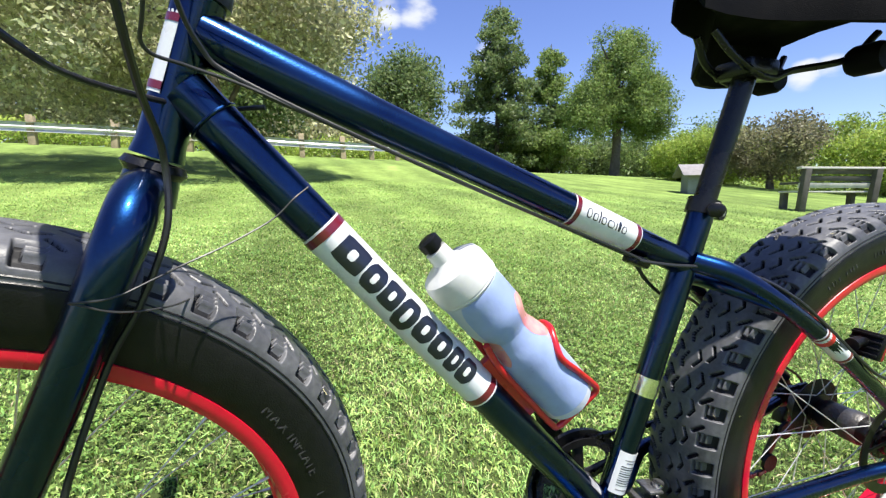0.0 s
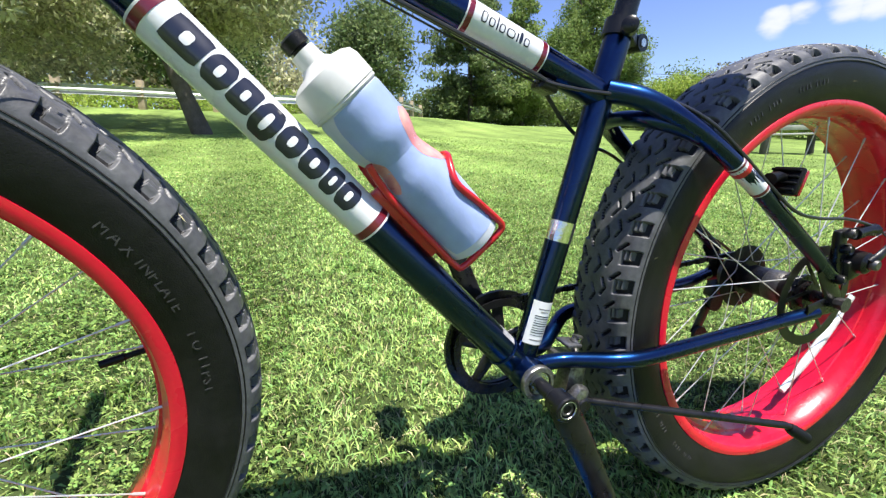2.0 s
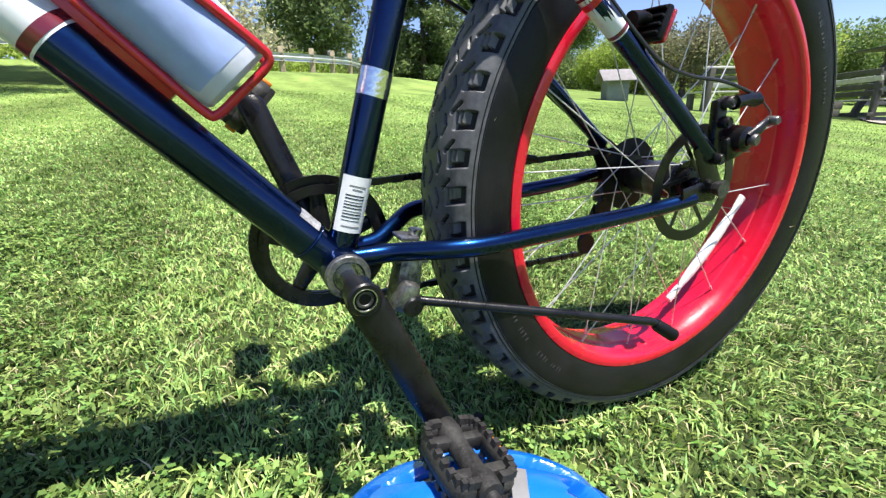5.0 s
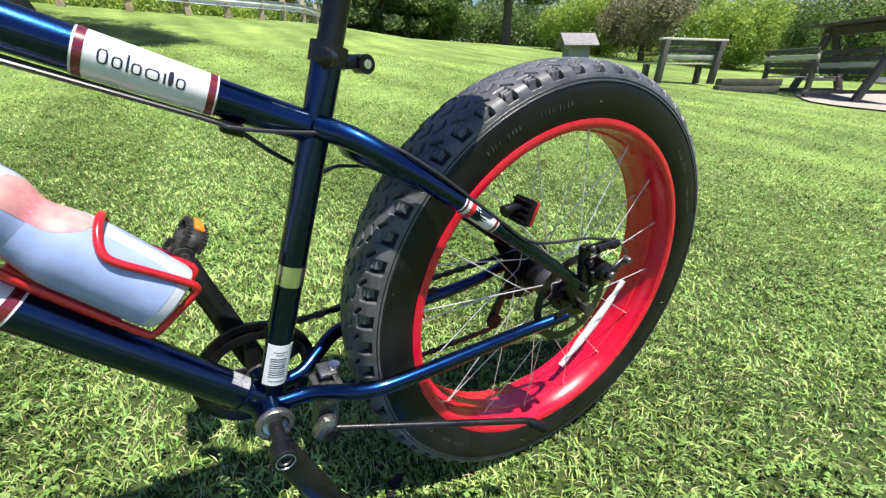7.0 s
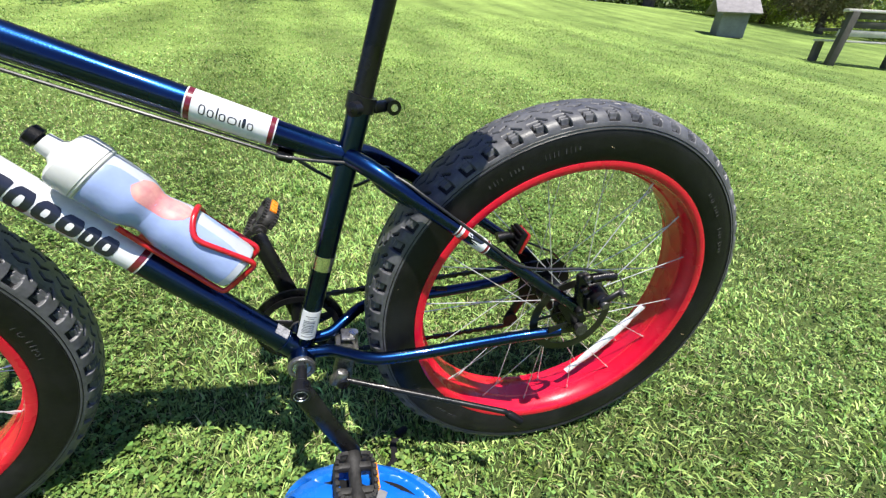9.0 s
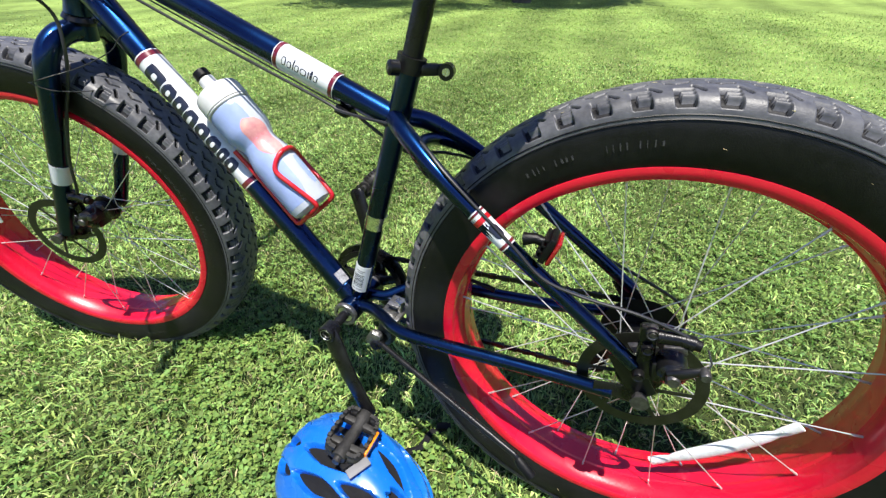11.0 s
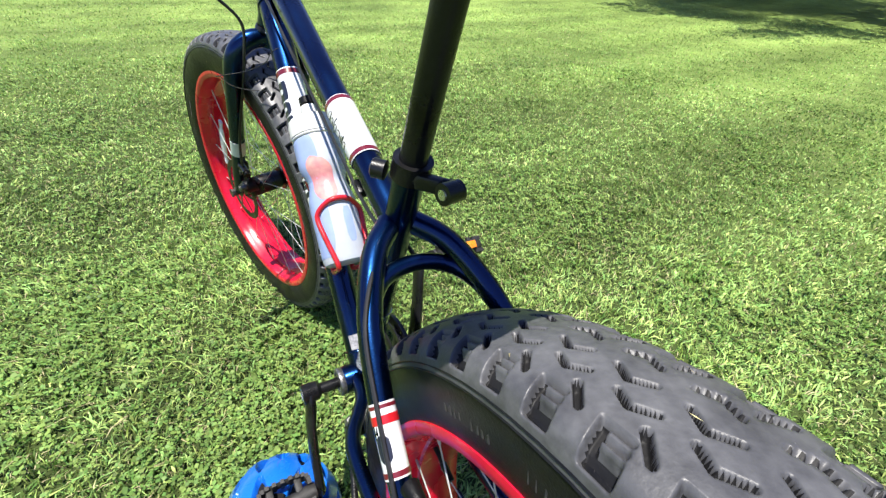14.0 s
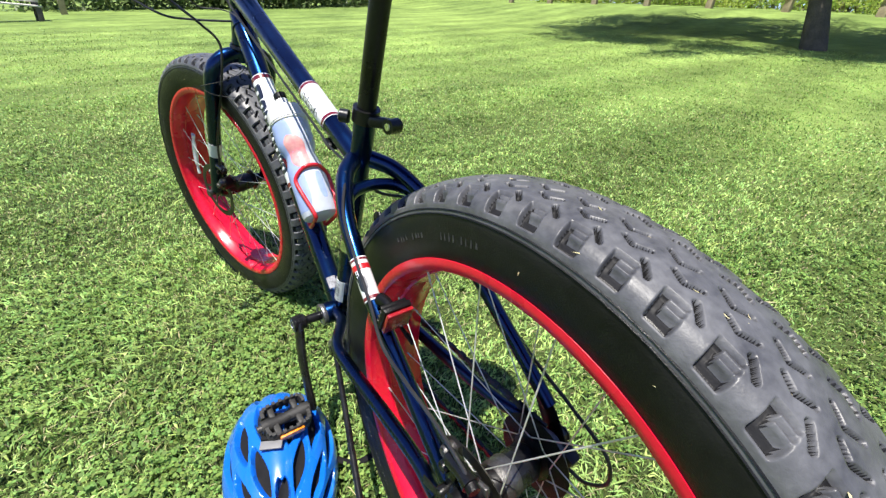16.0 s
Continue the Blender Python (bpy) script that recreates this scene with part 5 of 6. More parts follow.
    part("spoke_reflector", tube(curve(bowed, 3), [0.009, 0.0085, 0.006, 0.011, 0.0125, 0.011, 0.006, 0.0085, 0.009], 12, squash=0.5), WHITEREF, w, "long white spoke reflector")
    va = radians(170 if rear else 7)
    vd = Vector((math.cos(va), 0, math.sin(va)))
    part("valve", tube([vd * 0.272, vd * 0.25, vd * 0.249, vd * 0.228], [0.0032, 0.0032, 0.0044, 0.0042], 10), PLASTIC, w)
    return w


wheel("rear_wheel", pose(-0.002, -0.001, 0.0015, 0, 0, -1.1), True)
wheel("front_wheel", STEER @ Matrix.Translation(AXLE_F), False)

# ---- drive train ----
CR = BB + Vector((-0.004, 0.058, 0.006))
ring_ = part("chainring", revolve(bmesh.new(), [(0.0012, 0.061), (0.0012, 0.072), (-0.0012, 0.072), (-0.0012, 0.061)], 72, Matrix.Translation(CR + Vector((0, -0.006, 0))), True), BLACK, bike, "black chainring with a round guard")
part("chain_guard", revolve(bmesh.new(), [(0.003, 0.062), (0.003, 0.0815), (-0.003, 0.0815), (-0.003, 0.062)], 72, Matrix.Translation(CR + Vector((0, 0.004, 0))), True), BLACK, ring_)
for k in range(5):
    a = 2 * math.pi * k / 5 + 0.35
    part("ring_arm", tube([CR + Vector((0.01 * math.cos(a), 0, 0.01 * math.sin(a))), CR + Vector((0.07 * math.cos(a), 0, 0.07 * math.sin(a)))], [0.013, 0.0075], 12, squash=0.35), BLACK, ring_)
    part("ring_bolt", lathe([(0.0, 0.0), (0.0, 0.0055), (0.008, 0.0055), (0.008, 0.0)], 10, Matrix.Translation(CR + Vector((0.064 * math.cos(a), 0, 0.064 * math.sin(a))))), ALLOY, ring_)
part("spindle", lathe([(-0.098, 0), (-0.098, 0.0085), (0.09, 0.0085), (0.09, 0.0)], 20, Matrix.Translation(BB)), BLACK, bike)


def crank(side, d):
    y0, y1 = (-0.0925, -0.104) if side < 0 else (0.088, 0.121)
    a, b = BB + Vector((0, y0, 0)), BB + Vector((d[0], y1, d[1]))
    bow = Vector((0, 0.004 * side, 0))
    arm = part("crank_arm", tube([a - (b - a) * 0.05, a, a.lerp(b, 0.12), a.lerp(b, 0.3) + bow * 0.8, a.lerp(b, 0.55) + bow, a.lerp(b, 0.82) + bow * 0.5, b, b + (b - a) * 0.05], [0.011, 0.0172, 0.0178, 0.017, 0.0162, 0.0155, 0.0165, 0.0105], 18, squash=0.46), BLACK, bike, "scuffed black crank arm")
    if side < 0:
        part("crank_boss", lathe([(-0.0105, 0.0095), (-0.0115, 0.0105), (-0.0115, 0.0142), (-0.0098, 0.0158), (0.012, 0.0152), (0.016, 0.0115), (0.018, 0.0088), (0.05, 0.0088), (0.05, 0.0)], 28, Matrix.Translation(a)), BLACK, arm)
        part("bolt_well", lathe([(-0.0085, 0.0), (-0.0085, 0.0103), (-0.007, 0.0103), (-0.007, 0.0)], 20, Matrix.Translation(a)), PLASTIC, arm)
        part("crank_bolt", revolve(bmesh.new(), [(-0.0088, 0.0052), (-0.0098, 0.0058), (-0.0098, 0.0078), (-0.0088, 0.0084)], 20, Matrix.Translation(a), True), ALLOY, arm)
        part("bolt_rim", revolve(bmesh.new(), [(-0.0108, 0.0098), (-0.0117, 0.0102), (-0.0117, 0.0109), (-0.0108, 0.0112)], 24, Matrix.Translation(a), True), STEEL, arm)
    else:
        part("crank_boss", lathe([(-0.014, 0.0), (-0.014, 0.015), (0.01, 0.0135), (0.012, 0.0)], 24, Matrix.Translation(a)), BLACK, arm)
    return b


def pedal(end, side, turn, label, fronts=(-1, 1)):
    c = end + Vector((0, -0.054 if side < 0 else 0.074, 0))
    m = Matrix.Translation(c) @ Matrix.Rotation(radians(turn), 4, "Y")
    p = part("pedal", lathe([(-0.046, 0.0), (-0.046, 0.0125), (-0.03, 0.0135), (-0.02, 0.0105), (0.02, 0.0105), (0.03, 0.0135), (0.046, 0.0125), (0.046, 0.0)], 18), DUSTY, bike, label, m)
    part("pedal_axle", lathe([(-0.054, 0), (-0.054, 0.0065), (0.054, 0.0065), (0.054, 0.0)], 12), ALLOY, p)
    for s in (-1, 1):
        bm = bmesh.new()
        line_ = curve([(s * 0.014, -0.039, 0), (s * 0.025, -0.037, 0), (s * 0.031, -0.024, 0), (s * 0.032, 0, 0), (s * 0.031, 0.024, 0), (s * 0.025, 0.037, 0), (s * 0.014, 0.039, 0)], 4)
        sweep(bm, line_, 0.0105, 8, squash=0.42, side=(1, 0, 0))
        for k in range(0, len(line_), 2):
            for z in (-1, 1):
                block(bm, (0.0065, 0.0065, 0.007), Matrix.Translation(line_[k] + Vector((0, 0, 0.011 * z))), 0)
        part("pedal_plate", bm, DUSTY, p)
        part("pedal_bridge", solid((0.026, 0.012, 0.014), Matrix.Translation((s * 0.017, -0.022, 0)), 0.003), DUSTY, p)
        part("pedal_bridge", solid((0.026, 0.012, 0.014), Matrix.Translation((s * 0.017, 0.022, 0)), 0.003), DUSTY, p)
        if s in fronts:
            part("pedal_reflector", solid((0.005, 0.046, 0.0135), Matrix.Translation((s * 0.0368, 0, 0)), 0.0015), ORANGE, p, "amber pedal reflector")
    return p


NEAR_END = crank(-1, (0.072, -0.157))
FAR_END = crank(1, (-0.06, 0.163))
pedal(NEAR_END, -1, 12, "black toothed pedal with an amber reflector, resting on the helmet", (1,))
pedal(FAR_END, 1, -48, "black toothed pedal with amber reflectors")

# sprockets, derailleur, chain
freewheel = part("freewheel", lathe([(0.048, 0.0), (0.048, 0.042), (0.078, 0.02), (0.078, 0.0)], 32), ALLOY, bike, "dark steel freewheel")
for k in range(7):
    r = 0.05 - k * 0.0045
    part("sprocket", revolve(bmesh.new(), [(0.05 + k * 0.0042, r - 0.012), (0.05 + k * 0.0042, r), (0.0518 + k * 0.0042, r), (0.0518 + k * 0.0042, r - 0.012)], 48, None, True), ALLOY, freewheel)
der = part("derailleur", solid((0.03, 0.022, 0.05), Matrix.Translation((0.012, 0.1, -0.035)) @ pose(0, 0, 0, 0, 20, 0), 0.005), BLACK, bike, "black rear derailleur")
part("cage_plate", tube([(-0.01, 0.092, -0.06), (-0.042, 0.09, -0.125)], [0.012, 0.013], 12, squash=0.3), BLACK, der)
for p in ((-0.008, 0.082, -0.062), (-0.042, 0.08, -0.122)):
    part("jockey_wheel", lathe([(-0.003, 0.0), (-0.003, 0.017), (0.003, 0.017), (0.003, 0.0)], 20, Matrix.Translation(p)), PLASTIC, der)


def chain_run(a, b, links):
    bm = bmesh.new()
    a, b = Vector(a), Vector(b)
    d = (b - a) / links
    q = d.to_track_quat("X", "Z").to_matrix().to_4x4()
    for k in range(links):
        block(bm, (d.length * 1.1, 0.0035 if k % 2 else 0.0065, 0.0075 if k % 2 else 0.0085), Matrix.Translation(a + d * (k + 0.5)) @ q, 0)
    part("chain", bm, BLACK, bike, smooth=False)


chain_run((-0.475, 0.056, 0.016), (-0.004, 0.062, 0.04), 38)
chain_run((-0.475, 0.056, -0.128), (-0.048, 0.08, -0.138), 34)

# disc brake calipers
def caliper(parent, m):
    """A cable disc brake caliper; x to the rear, y inwards, z up from its middle."""
    c = part("brake_caliper", solid((0.038, 0.036, 0.034), Matrix.Translation((0.002, 0, -0.012)) @ pose(0, 0, 0, 0, -14, 0), 0.008), BLACK, parent, "black cable disc brake caliper", m)
    part("mount", solid((0.02, 0.012, 0.082), Matrix.Translation((-0.026, -0.004, 0.006)) @ pose(0, 0, 0, 0, -8, 0), 0.004), BLACK, c)
    for z in (-0.026, 0.019, 0.043):
        part("mount_bolt", lathe([(-0.02, 0.0), (-0.02, 0.0035), (-0.0185, 0.004), (-0.02, 0.0062), (-0.018, 0.0072), (-0.006, 0.0072), (-0.006, 0.0)], 14, Matrix.Translation((-0.028 + 0.05 * (0.02 - z) * 0.4, 0, z))), ALLOY if z > 0.03 else BLACK, c)
    part("housing", lathe([(-0.026, 0.0), (-0.026, 0.011), (-0.022, 0.016), (0.004, 0.0185), (0.004, 0.0)], 24, Matrix.Translation((0.004, -0.004, -0.002))), BLACK, c)
    part("adjuster_knob", lathe([(-0.035, 0.0), (-0.035, 0.0065), (-0.033, 0.008), (-0.027, 0.008), (-0.026, 0.0)], 10, Matrix.Translation((0.004, -0.004, -0.002))), ALLOY, c)
    part("brake_arm", tube(curve([(0.0, -0.03, 0.0), (0.012, -0.033, 0.01), (0.024, -0.033, 0.018), (0.034, -0.032, 0.021)], 5), [0.0075, 0.007, 0.0055, 0.006], 12, squash=0.7), BLACK, c)
    part("cable_clamp", lathe([(-0.008, 0.0), (-0.008, 0.005), (-0.006, 0.006), (0.005, 0.006), (0.005, 0.0)], 10, Matrix.Translation((0.03, -0.036, 0.021))), ALLOY, c)
    part("cable_stop", tube([(-0.022, -0.016, 0.042), (0.0, -0.018, 0.046), (0.014, -0.02, 0.046)], [0.009, 0.008, 0.0095], 12), BLACK, c)
    part("barrel_adjuster", tube([(0.008, -0.019, 0.046), (0.01, -0.019, 0.046), (0.021, -0.021, 0.045)], [0.006, 0.0075, 0.0065], 10), PLASTIC, c)
    part("inner_cable", tube([(0.028, -0.022, 0.044), (0.034, -0.03, 0.032), (0.031, -0.034, 0.02)], 0.0012, 6), CABLEG, c)
    part("pad_spring", solid((0.026, 0.006, 0.012), Matrix.Translation((0.006, 0.004, 0.012)) @ pose(0, 0, 0, 0, -14, 0), 0.002), ALLOY, c)
    return c


caliper(bike, Matrix.Translation((0.012, -0.085, 0.066)))
caliper(fork, Matrix.Translation((-1.085, -0.066, 0.044)) @ pose(0, 0, 0, 0, 14, 0))

# kickstand, folded up
KP, KB, KE = Vector((-0.421, -0.046, -0.094)), Vector((-0.142, -0.135, -0.145)), Vector((-0.112, -0.146, -0.166))
ks = part("kickstand", tube(curve([KP, KP.lerp(KB, 0.5), KP.lerp(KB, 0.93), KB, KB.lerp(KE, 0.4)], 5), 0.0052, 14), BLACK, bike, "black kickstand, folded up")
part("kickstand_mount", solid((0.036, 0.034, 0.07), Matrix.Translation((-0.414, -0.014, -0.083)) @ pose(0, 0, 0, 0, 10, 0), 0.009, 0.8), SCUFF, ks, "scuffed grey alloy bracket")
part("mount_plate", solid((0.024, 0.03, 0.005), Matrix.Translation((-0.405, 0.004, -0.038)) @ pose(0, 0, 0, 0, 8, 0), 0.002), SCUFF, ks, "scuffed silver clamp plate")
part("clamp_bolt", lathe([(0, 0.0), (0, 0.006), (0.03, 0.006), (0.034, 0.008), (0.039, 0.008), (0.039, 0.0)], 12, along((-0.398, 0, -0.068), (-0.392, 0, 0.0))), STEEL, ks)
part("mount_plate", solid((0.04, 0.05, 0.01), Matrix.Translation((-0.408, 0, -0.058)) @ pose(0, 0, 0, 0, 8, 0), 0.003), SCUFF, ks)
part("pivot", lathe([(-0.02, 0.0), (-0.02, 0.009), (-0.017, 0.012), (0.012, 0.013), (0.012, 0.0)], 18, Matrix.Translation((-0.42, -0.036, -0.1))), BLACK, ks)
part("kickstand_pivot", solid((0.03, 0.022, 0.036), Matrix.Translation(KP + Vector((-0.004, 0.002, 0.004))) @ pose(0, 0, 0, 12, 24, 8), 0.008, 0.75), SCUFF, ks, "scuffed bare alloy pivot")
part("kickstand_foot", tube([KB.lerp(KE, 0.15), KB.lerp(KE, 0.3), KE], [0.0062, 0.0082, 0.0085], 14), PLASTIC, ks)

# reflectors on the seat stays
for s in (-1, 1):
    c = Vector((-0.149, -0.082, 0.185)) if s < 0 else Vector((-0.17, 0.082, 0.2))
    tm = Matrix.Translation(c) @ pose(0, 0, 0, 0, 20, 0)
    r = part("rear_reflector", solid((0.006, 0.036, 0.035), Matrix.Translation((0.006, 0, 0)), 0.003), REDREF, bike, "red rear reflector in a black housing", tm)
    part("housing", solid((0.009, 0.037, 0.036), Matrix.Translation((-0.002, 0, 0)), 0.003), PLASTIC, r)
    for k in range(4):
        part("rib", solid((0.005, 0.034, 0.003), Matrix.Translation((-0.009, 0, -0.013 + k * 0.0085)), 0.001), PLASTIC, r)
    part("bracket", tube([(-0.005, 0, 0.002), (-0.02, 0, 0.0), (-0.032, 0, -0.008)], [0.006, 0.0065, 0.0085], 12), PLASTIC, r)

# bottle cage
A0, A1 = DT0, DT1
dd = (A1 - A0).normalized()
up_ = Vector((-dd.z, 0, dd.x))
if up_.z < 0:
    up_ = -up_
CAGE_BASE = Vector((-0.5855, 0, 0.0965))


def cage_pt(s, u, y):
    """A point of the bottle cage: s along the down tube from the cage's foot up to the head, u out from the tube's surface, y across."""
    return CAGE_BASE - dd * s + up_ * u + Vector((0, y, 0))


WIRE = 0.004
half = [(0.15, 0.008, -0.024), (0.128, 0.004, -0.019), (0.1, 0.0015, -0.016), (0.05, 0.001, -0.016), (0.004, 0.001, -0.016), (-0.0055, 0.006, -0.0165), (-0.0065, 0.03, -0.019), (-0.0065, 0.062, -0.0215), (-0.002, 0.0705, -0.023), (0.01, 0.0705, -0.025), (0.045, 0.065, -0.031), (0.07, 0.0605, -0.034), (0.082, 0.0625, -0.032), (0.092, 0.071, -0.022), (0.097, 0.0785, -0.009)]
loop = [cage_pt(*q) for q in half] + [cage_pt(s, u, -y) for s, u, y in half[::-1]]
cage = part("bottle_cage", tube(curve(loop, 5), WIRE, 10), REDCAGE, bike, "red tubular bottle cage")
part("cage_plate", solid((0.012, 0.024, 0.1), Matrix.Translation(cage_pt(0.075, 0.0, 0)) @ dd.to_track_quat("Z", "Y").to_matrix().to_4x4(), 0.003), REDCAGE, cage)
for s in (0.045, 0.11):
    part("cage_bolt", lathe([(0, 0.0), (0, 0.0045), (0.008, 0.0045), (0.008, 0.0)], 10, along(cage_pt(s, 0.002, 0), cage_pt(s, 1, 0))), STEEL, cage)

# cables
part("brake_cable", tube(curve([(-0.945, -0.075, 0.62), (-0.953, -0.06, 0.54), (-0.942, -0.03, 0.491), (-0.903, -0.022, 0.463), (-0.72, -0.0185, 0.39), (-0.50, -0.0175, 0.309), (-0.478, -0.018, 0.299), (-0.43, -0.02, 0.292), (-0.377, -0.026, 0.288), (-0.33, -0.055, 0.279), (-0.289, -0.077, 0.254), (-0.24, -0.086, 0.217), (-0.19, -0.092, 0.178), (-0.149, -0.099, 0.148), (-0.1, -0.1, 0.136), (-0.036, -0.102, 0.131), (0.02, -0.105, 0.118), (0.03, -0.106, 0.112)], 7), 0.0022, 8), CABLE, bike)
part("gear_cable", tube([(-0.90, -0.006, 0.462), (-0.47, -0.006, 0.298)], 0.0012, 6), CABLEG, bike)
part("gear_cable", tube([(-0.90, 0.006, 0.462), (-0.47, 0.006, 0.298)], 0.0012, 6), CABLEG, bike)
part("cable_stop", solid((0.022, 0.028, 0.012), Matrix.Translation((-0.472, -0.004, 0.296)) @ pose(0, 0, 0, 0, 21, 0), 0.003), BLACK, bike)
part("gear_cable", tube(curve([(-0.465, 0.006, 0.292), (-0.43, 0.018, 0.262), (-0.385, 0.03, 0.235), (-0.34, 0.07, 0.23), (-0.26, 0.092, 0.205), (-0.1, 0.1, 0.1), (0.0, 0.104, 0.055), (0.06, 0.11, 0.02), (0.075, 0.11, -0.02), (0.05, 0.108, -0.05), (0.02, 0.105, -0.05)], 6), 0.0026, 8), CABLE, bike)
part("brake_cable", tube(curve([(-0.955, -0.2, 0.62), (-0.957, -0.15, 0.5), (-0.966, -0.09, 0.444), (-0.966, -0.052, 0.403), (-0.966, -0.055, 0.348), (-0.985, -0.062, 0.29), (-1.007, -0.068, 0.246), (-1.034, -0.08, 0.163), (-1.05, -0.082, 0.1), (-1.09, -0.075, 0.06)], 7), 0.0028, 8), CABLE, bike)
part("gear_cable", tube(curve([(-0.93, -0.16, 0.56), (-0.955, -0.105, 0.492), (-0.964, -0.08, 0.471), (-0.947, -0.045, 0.47), (-0.911, -0.026, 0.463), (-0.863, -0.021, 0.445), (-0.80, -0.0195, 0.42)], 6), 0.0014, 8), CABLEG, bike)
part("gear_cable", tube(curve([(-1.03, -0.22, 0.49), (-1.001, -0.15, 0.451), (-0.997, -0.1, 0.445), (-0.98, -0.04, 0.446), (-0.95, 0.03, 0.45), (-0.9, 0.024, 0.455)], 6), 0.0024, 8), CABLE, bike)
part("wire_tie", tube(curve([(-1.012, -0.1, 0.302), (-0.985, -0.108, 0.306), (-0.966, -0.09, 0.314), (-0.953, -0.07, 0.32), (-0.926, -0.05, 0.332), (-0.893, -0.03, 0.351), (-0.874, -0.023, 0.37), (-0.862, -0.012, 0.38)], 6), 0.0008, 6), CABLEG, bike)
part("wire_tie", tube(curve([(-1.012, -0.1, 0.302), (-0.99, -0.085, 0.29), (-0.966, -0.06, 0.286), (-0.955, -0.02, 0.285)], 6), 0.0008, 6), CABLEG, bike)

# ---- water bottle in the cage ----
bot_m = BIKE @ along(cage_pt(0.0, 0.0395, 0), cage_pt(1.0, 0.0395, 0))
bottle = tagged(empty("water_bottle", bot_m), "frosted white and blue squeeze bottle in the red cage", "water bottle")
BODY = [(0.001, 0.0), (0.001, 0.031), (0.004, 0.035), (0.012, 0.0365), (0.09, 0.0365), (0.105, 0.0355), (0.118, 0.032), (0.129, 0.0292), (0.137, 0.0292), (0.145, 0.0325), (0.154, 0.036), (0.162, 0.0372), (0.2, 0.0372), (0.206, 0.0355), (0.208, 0.031)]
part("body", lathe(BODY, 48), BOTTLE, bottle)


def wrap(y0, y1, a0, a1, mat, lift, name, rows=16, cols=20, ro=0.0, wave=0.0):
    """A print lying on the bottle between two heights and two angles."""
    bm = bmesh.new()
    ys, rs = [p[0] for p in BODY[2:]], [p[1] for p in BODY[2:]]
    grid = []
    for i in range(rows + 1):
        y = y0 + (y1 - y0) * i / rows
        e = min(i, rows - i) / rows
        t = ro * max(0.0, 1 - e / 0.3) ** 2
        row = []
        for k in range(cols + 1):
            q = radians(a0 + (a1 - a0) * (t + (1 - 2 * t) * k / cols))
            yy = y + wave * math.sin(3 * q)
            r = float(np.interp(yy, ys, rs)) + lift
            row.append(bm.verts.new((r * math.cos(q), yy, r * math.sin(q))))
        grid.append(row)
    for i in range(rows):
        for k in range(cols):
            bm.faces.new((grid[i][k], grid[i + 1][k], grid[i + 1][k + 1], grid[i][k + 1]))
    bmesh.ops.recalc_face_normals(bm, faces=bm.faces)
    return part(name, bm, mat, bottle)


wrap(0.014, 0.1345, 118, 246, BOTTLEBLUE, 0.0004, "print", cols=32, ro=0.1)
wrap(0.1345, 0.203, 112, 232, BOTTLEBLUE, 0.0004, "print", cols=36, ro=0.08)
wrap(0.1, 0.168, 84, 150, BOTTLERED, 0.0007, "print", cols=28, ro=0.3, wave=0.005)
wrap(0.108, 0.15, 222, 252, BOTTLERED, 0.0007, "print", cols=16, ro=0.3, wave=0.004)
wrap(0.03, 0.085, 66, 88, BOTTLEBLUE, 0.0004, "print", cols=12, ro=0.25)
part("cap", lathe([(0.205, 0.0), (0.205, 0.0375), (0.2065, 0.0385), (0.209, 0.0378), (0.2095, 0.039), (0.23, 0.0385), (0.237, 0.036), (0.241, 0.029), (0.2435, 0.0185), (0.248, 0.0138), (0.262, 0.0125), (0.263, 0.0)], 40), CAPW, bottle, "cloudy white screw cap")
part("spout", lathe([(0.26, 0.0), (0.26, 0.0085), (0.265, 0.0085), (0.266, 0.0125), (0.276, 0.0125), (0.278, 0.009), (0.278, 0.0)], 24), PLASTIC, bottle)

# ---- helmet under the pedal ----
HX, HY = 0.429, 0.279
helmet = tagged(empty("helmet", pose(HX, HY, ground_z(HX, HY) + 0.02, 0, 0, -14)), "bright blue vented cycling helmet lying on the grass under the pedal", "helmet")
HL, HW, HH = 0.153, 0.11, 0.128


def dome(u, v, out=1.0):
    """A point of the shell: u from the back (0) to the front (1), v across from -1 to 1."""
    q = math.pi * (u - 0.5)
    w = v * math.pi / 2
    x = HL * math.sin(q) * (1 + 0.06 * math.sin(q))
    ring_w = max(math.cos(q), 0.0) ** 0.62
    y = HW * ring_w * math.sin(w)
    z = HH * ring_w * max(math.cos(w), 0.0) ** 0.8 * (1 - 0.08 * math.sin(q))
    return Vector((x, y, z)) * out


VENTS = [(0.10, 0.31, 0.29), (0.14, 0.37, 0.57), (0.31, 0.6, 0.165), (0.35, 0.62, 0.43), (0.38, 0.67, 0.69), (0.54, 0.8, 0.225), (0.6, 0.86, 0.47), (0.64, 0.88, 0.71), (0.7, 0.88, 0.0), (0.12, 0.28, 0.0)]


def vent(u, v):
    """How deep a vent is sunk at u, v: 0 on the shell, 1 in a vent."""
    best = 0.0
    for u0, u1, c in VENTS:
        um, ul = (u0 + u1) / 2, (u1 - u0) / 2
        d = (abs((u - um) / ul) ** 1.4 + abs((abs(v) - c + 0.45 * (u - um)) / 0.094) ** 1.4) ** (1 / 1.4)
        best = max(best, min(1.0, max(0.0, (1.0 - d) / 0.3)))
    return best


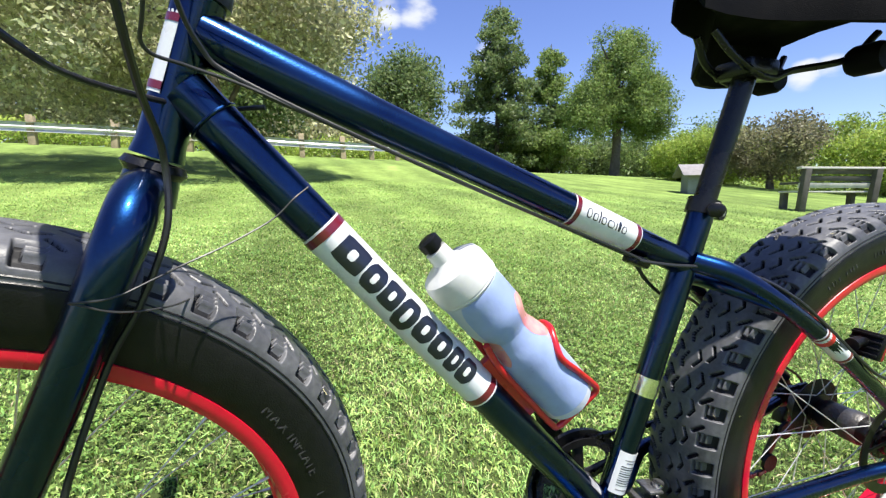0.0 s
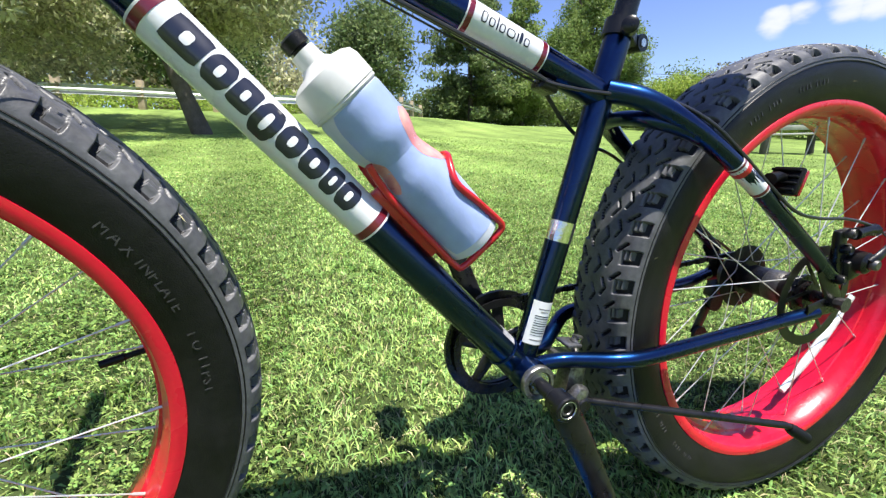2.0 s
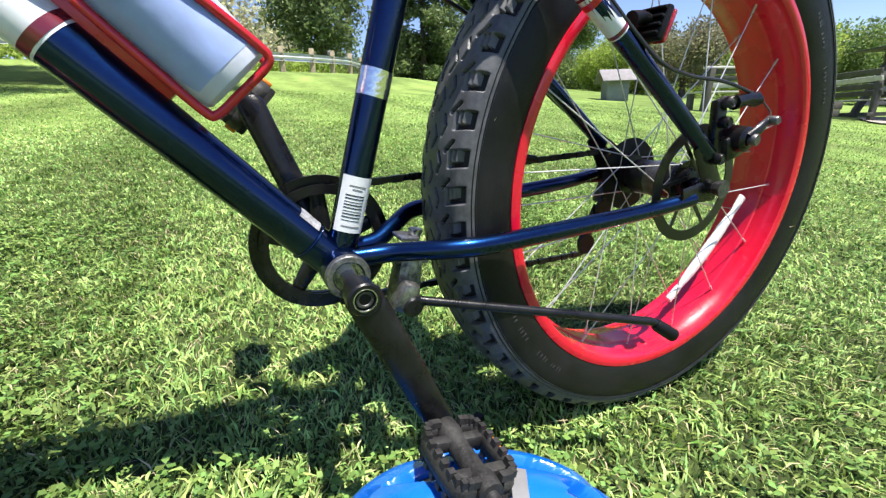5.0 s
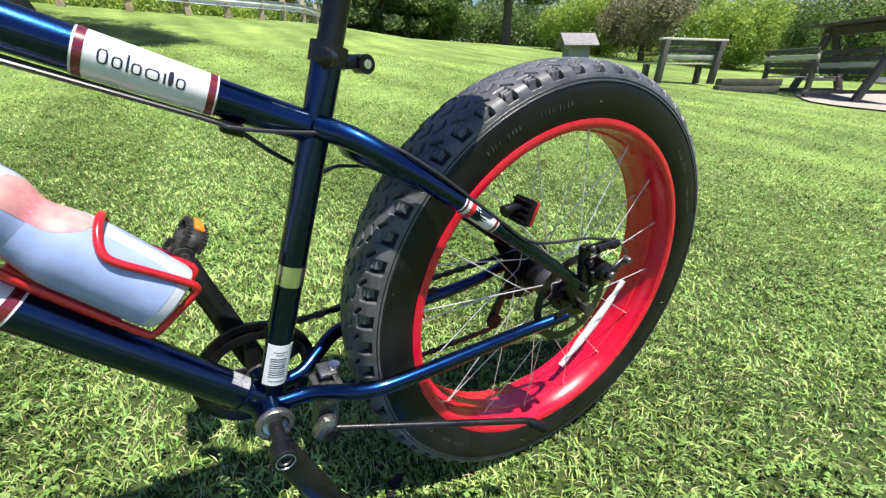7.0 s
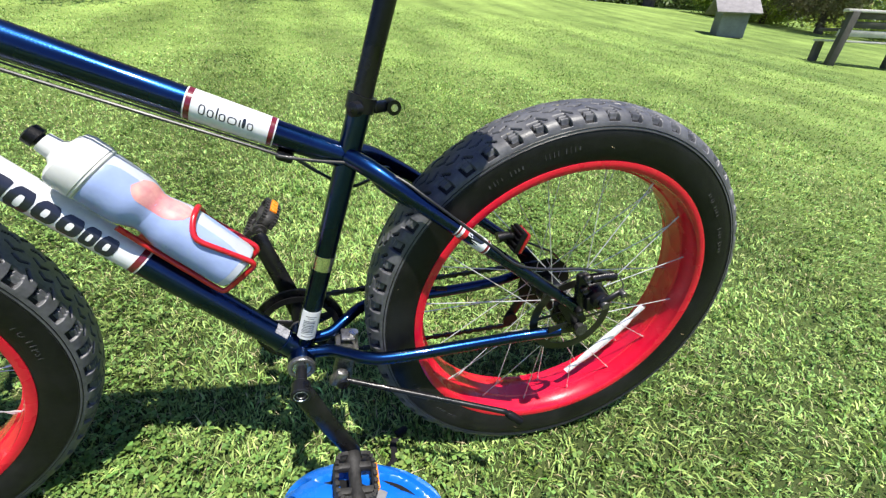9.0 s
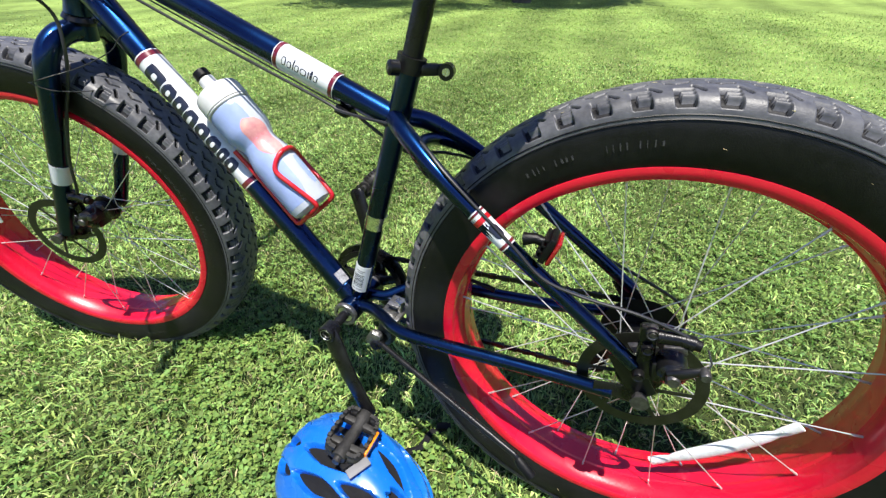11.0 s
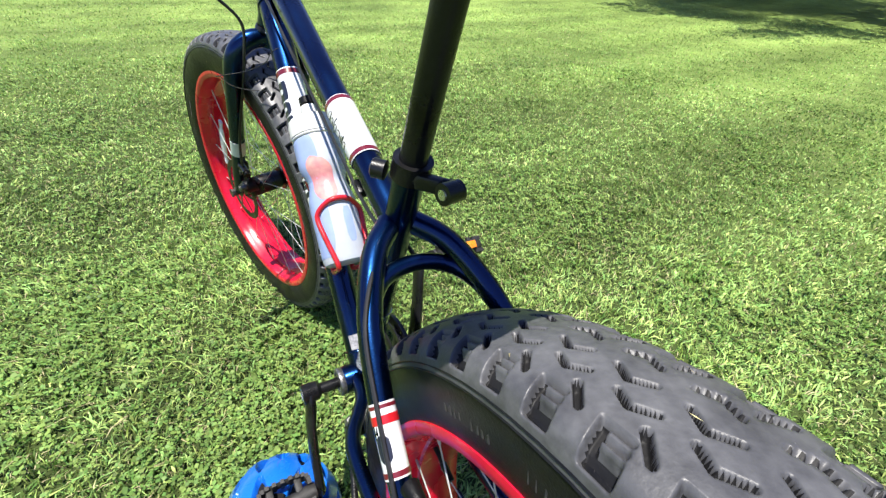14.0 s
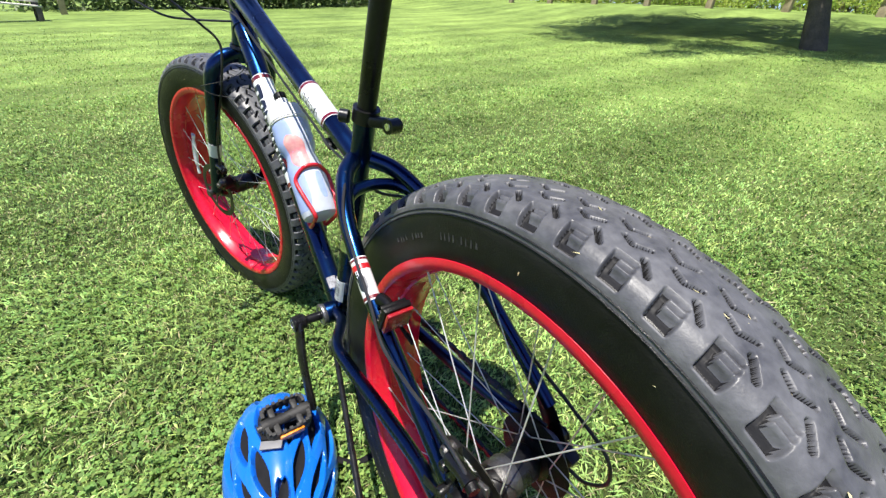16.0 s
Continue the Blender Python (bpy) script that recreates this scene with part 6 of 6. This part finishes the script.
bm = bmesh.new()
NU, NV = 150, 170
gridv = []
for i in range(NU + 1):
    row = []
    for k in range(NV + 1):
        u, v = 0.015 + 0.97 * i / NU, -1 + 2 * k / NV
        s = vent(u, v)
        ridge = 1 + 0.012 * math.cos(v * 14) * math.sin(math.pi * u)
        p = bm.verts.new(dome(u, v, (1 - 0.16 * s * s * (3 - 2 * s)) * ridge))
        row.append(p)
    gridv.append(row)
for i in range(NU):
    for k in range(NV):
        bm.faces.new((gridv[i][k], gridv[i][k + 1], gridv[i + 1][k + 1], gridv[i + 1][k]))
bmesh.ops.recalc_face_normals(bm, faces=bm.faces)
shell = part("shell", bm, HELM, helmet, "glossy bright blue shell with dark vents")
for u0, u1, c in VENTS:
    for s in ((-1, 1) if c else (1,)):
        um, ul, half = (u0 + u1) / 2, (u1 - u0) / 2, 0.094
        bm = bmesh.new()
        mid_ = bm.verts.new(dome(um, s * c, 0.885))
        rings = []
        for r in (0.4, 0.86):
            row = []
            for k in range(32):
                a = 2 * math.pi * k / 32
                ca, sa = (math.copysign(abs(q) ** (2 / 1.4), q) for q in (math.cos(a), math.sin(a)))
                u = um + ul * r * ca
                row.append(bm.verts.new(dome(u, s * (c - 0.45 * (u - um) + half * r * sa), 0.89 if r < 0.5 else 0.905)))
            rings.append(row)
        for k in range(32):
            bm.faces.new((mid_, rings[0][k], rings[0][(k + 1) % 32]))
            bm.faces.new((rings[0][k], rings[1][k], rings[1][(k + 1) % 32], rings[0][(k + 1) % 32]))
        bmesh.ops.recalc_face_normals(bm, faces=bm.faces)
        part("vent", bm, FOAM, shell, "dark vent opening")
bm = bmesh.new()
gridv = [[bm.verts.new(dome(0.03 + 0.94 * i / 24, -1 + 2 * k / 28, 0.8)) for k in range(29)] for i in range(25)]
for i in range(24):
    for k in range(28):
        bm.faces.new((gridv[i][k], gridv[i][k + 1], gridv[i + 1][k + 1], gridv[i + 1][k]))
bmesh.ops.recalc_face_normals(bm, faces=bm.faces)
part("liner", bm, FOAM, helmet, "black foam liner")
# peak, strap and the small lamp mount on the crown
bm = bmesh.new()
rows_ = []
for i in range(5):
    row = []
    for k in range(17):
        v = -0.8 + 1.6 * k / 16
        e = dome(0.875, v, 1.012)
        row.append(bm.verts.new((e.x + 0.0105 * i * (1 - 0.95 * v * v), e.y * (1 - 0.01 * i), e.z - 0.009 * i)))
    rows_.append(row)
for a, b in zip(rows_, rows_[1:]):
    for k in range(16):
        bm.faces.new((a[k], a[k + 1], b[k + 1], b[k]))
bmesh.ops.recalc_face_normals(bm, faces=bm.faces)
bmesh.ops.solidify(bm, geom=bm.faces[:], thickness=0.004)
part("peak", bm, HELM, helmet)
part("strap_mount", solid((0.06, 0.03, 0.01), Matrix.Translation(dome(0.5, -0.06) + Vector((0.0, 0.0, 0.002))) @ pose(0, 0, 0, 6, 2, -14), 0.003), FOAM, helmet, "black strap mount")
part("tag", solid((0.016, 0.04, 0.004), Matrix.Translation(dome(0.57, -0.08) + Vector((0.008, 0.0, 0.008))) @ pose(0, 0, 0, 6, 10, -14), 0.001), GREYTAG, helmet, "grey fabric tag")
part("strap", tube(curve([(0.03, 0.1, 0.03), (0.05, 0.14, 0.022), (0.045, 0.18, 0.02), (0.06, 0.2, 0.024)], 6), 0.007, 8, squash=0.25, side=(0, 0, 1)), FOAM, helmet, "black webbing strap")
part("buckle", solid((0.03, 0.018, 0.009), Matrix.Translation((0.06, 0.205, 0.026)) @ pose(0, 0, 0, 0, 0, 40), 0.003), PLASTIC, helmet)
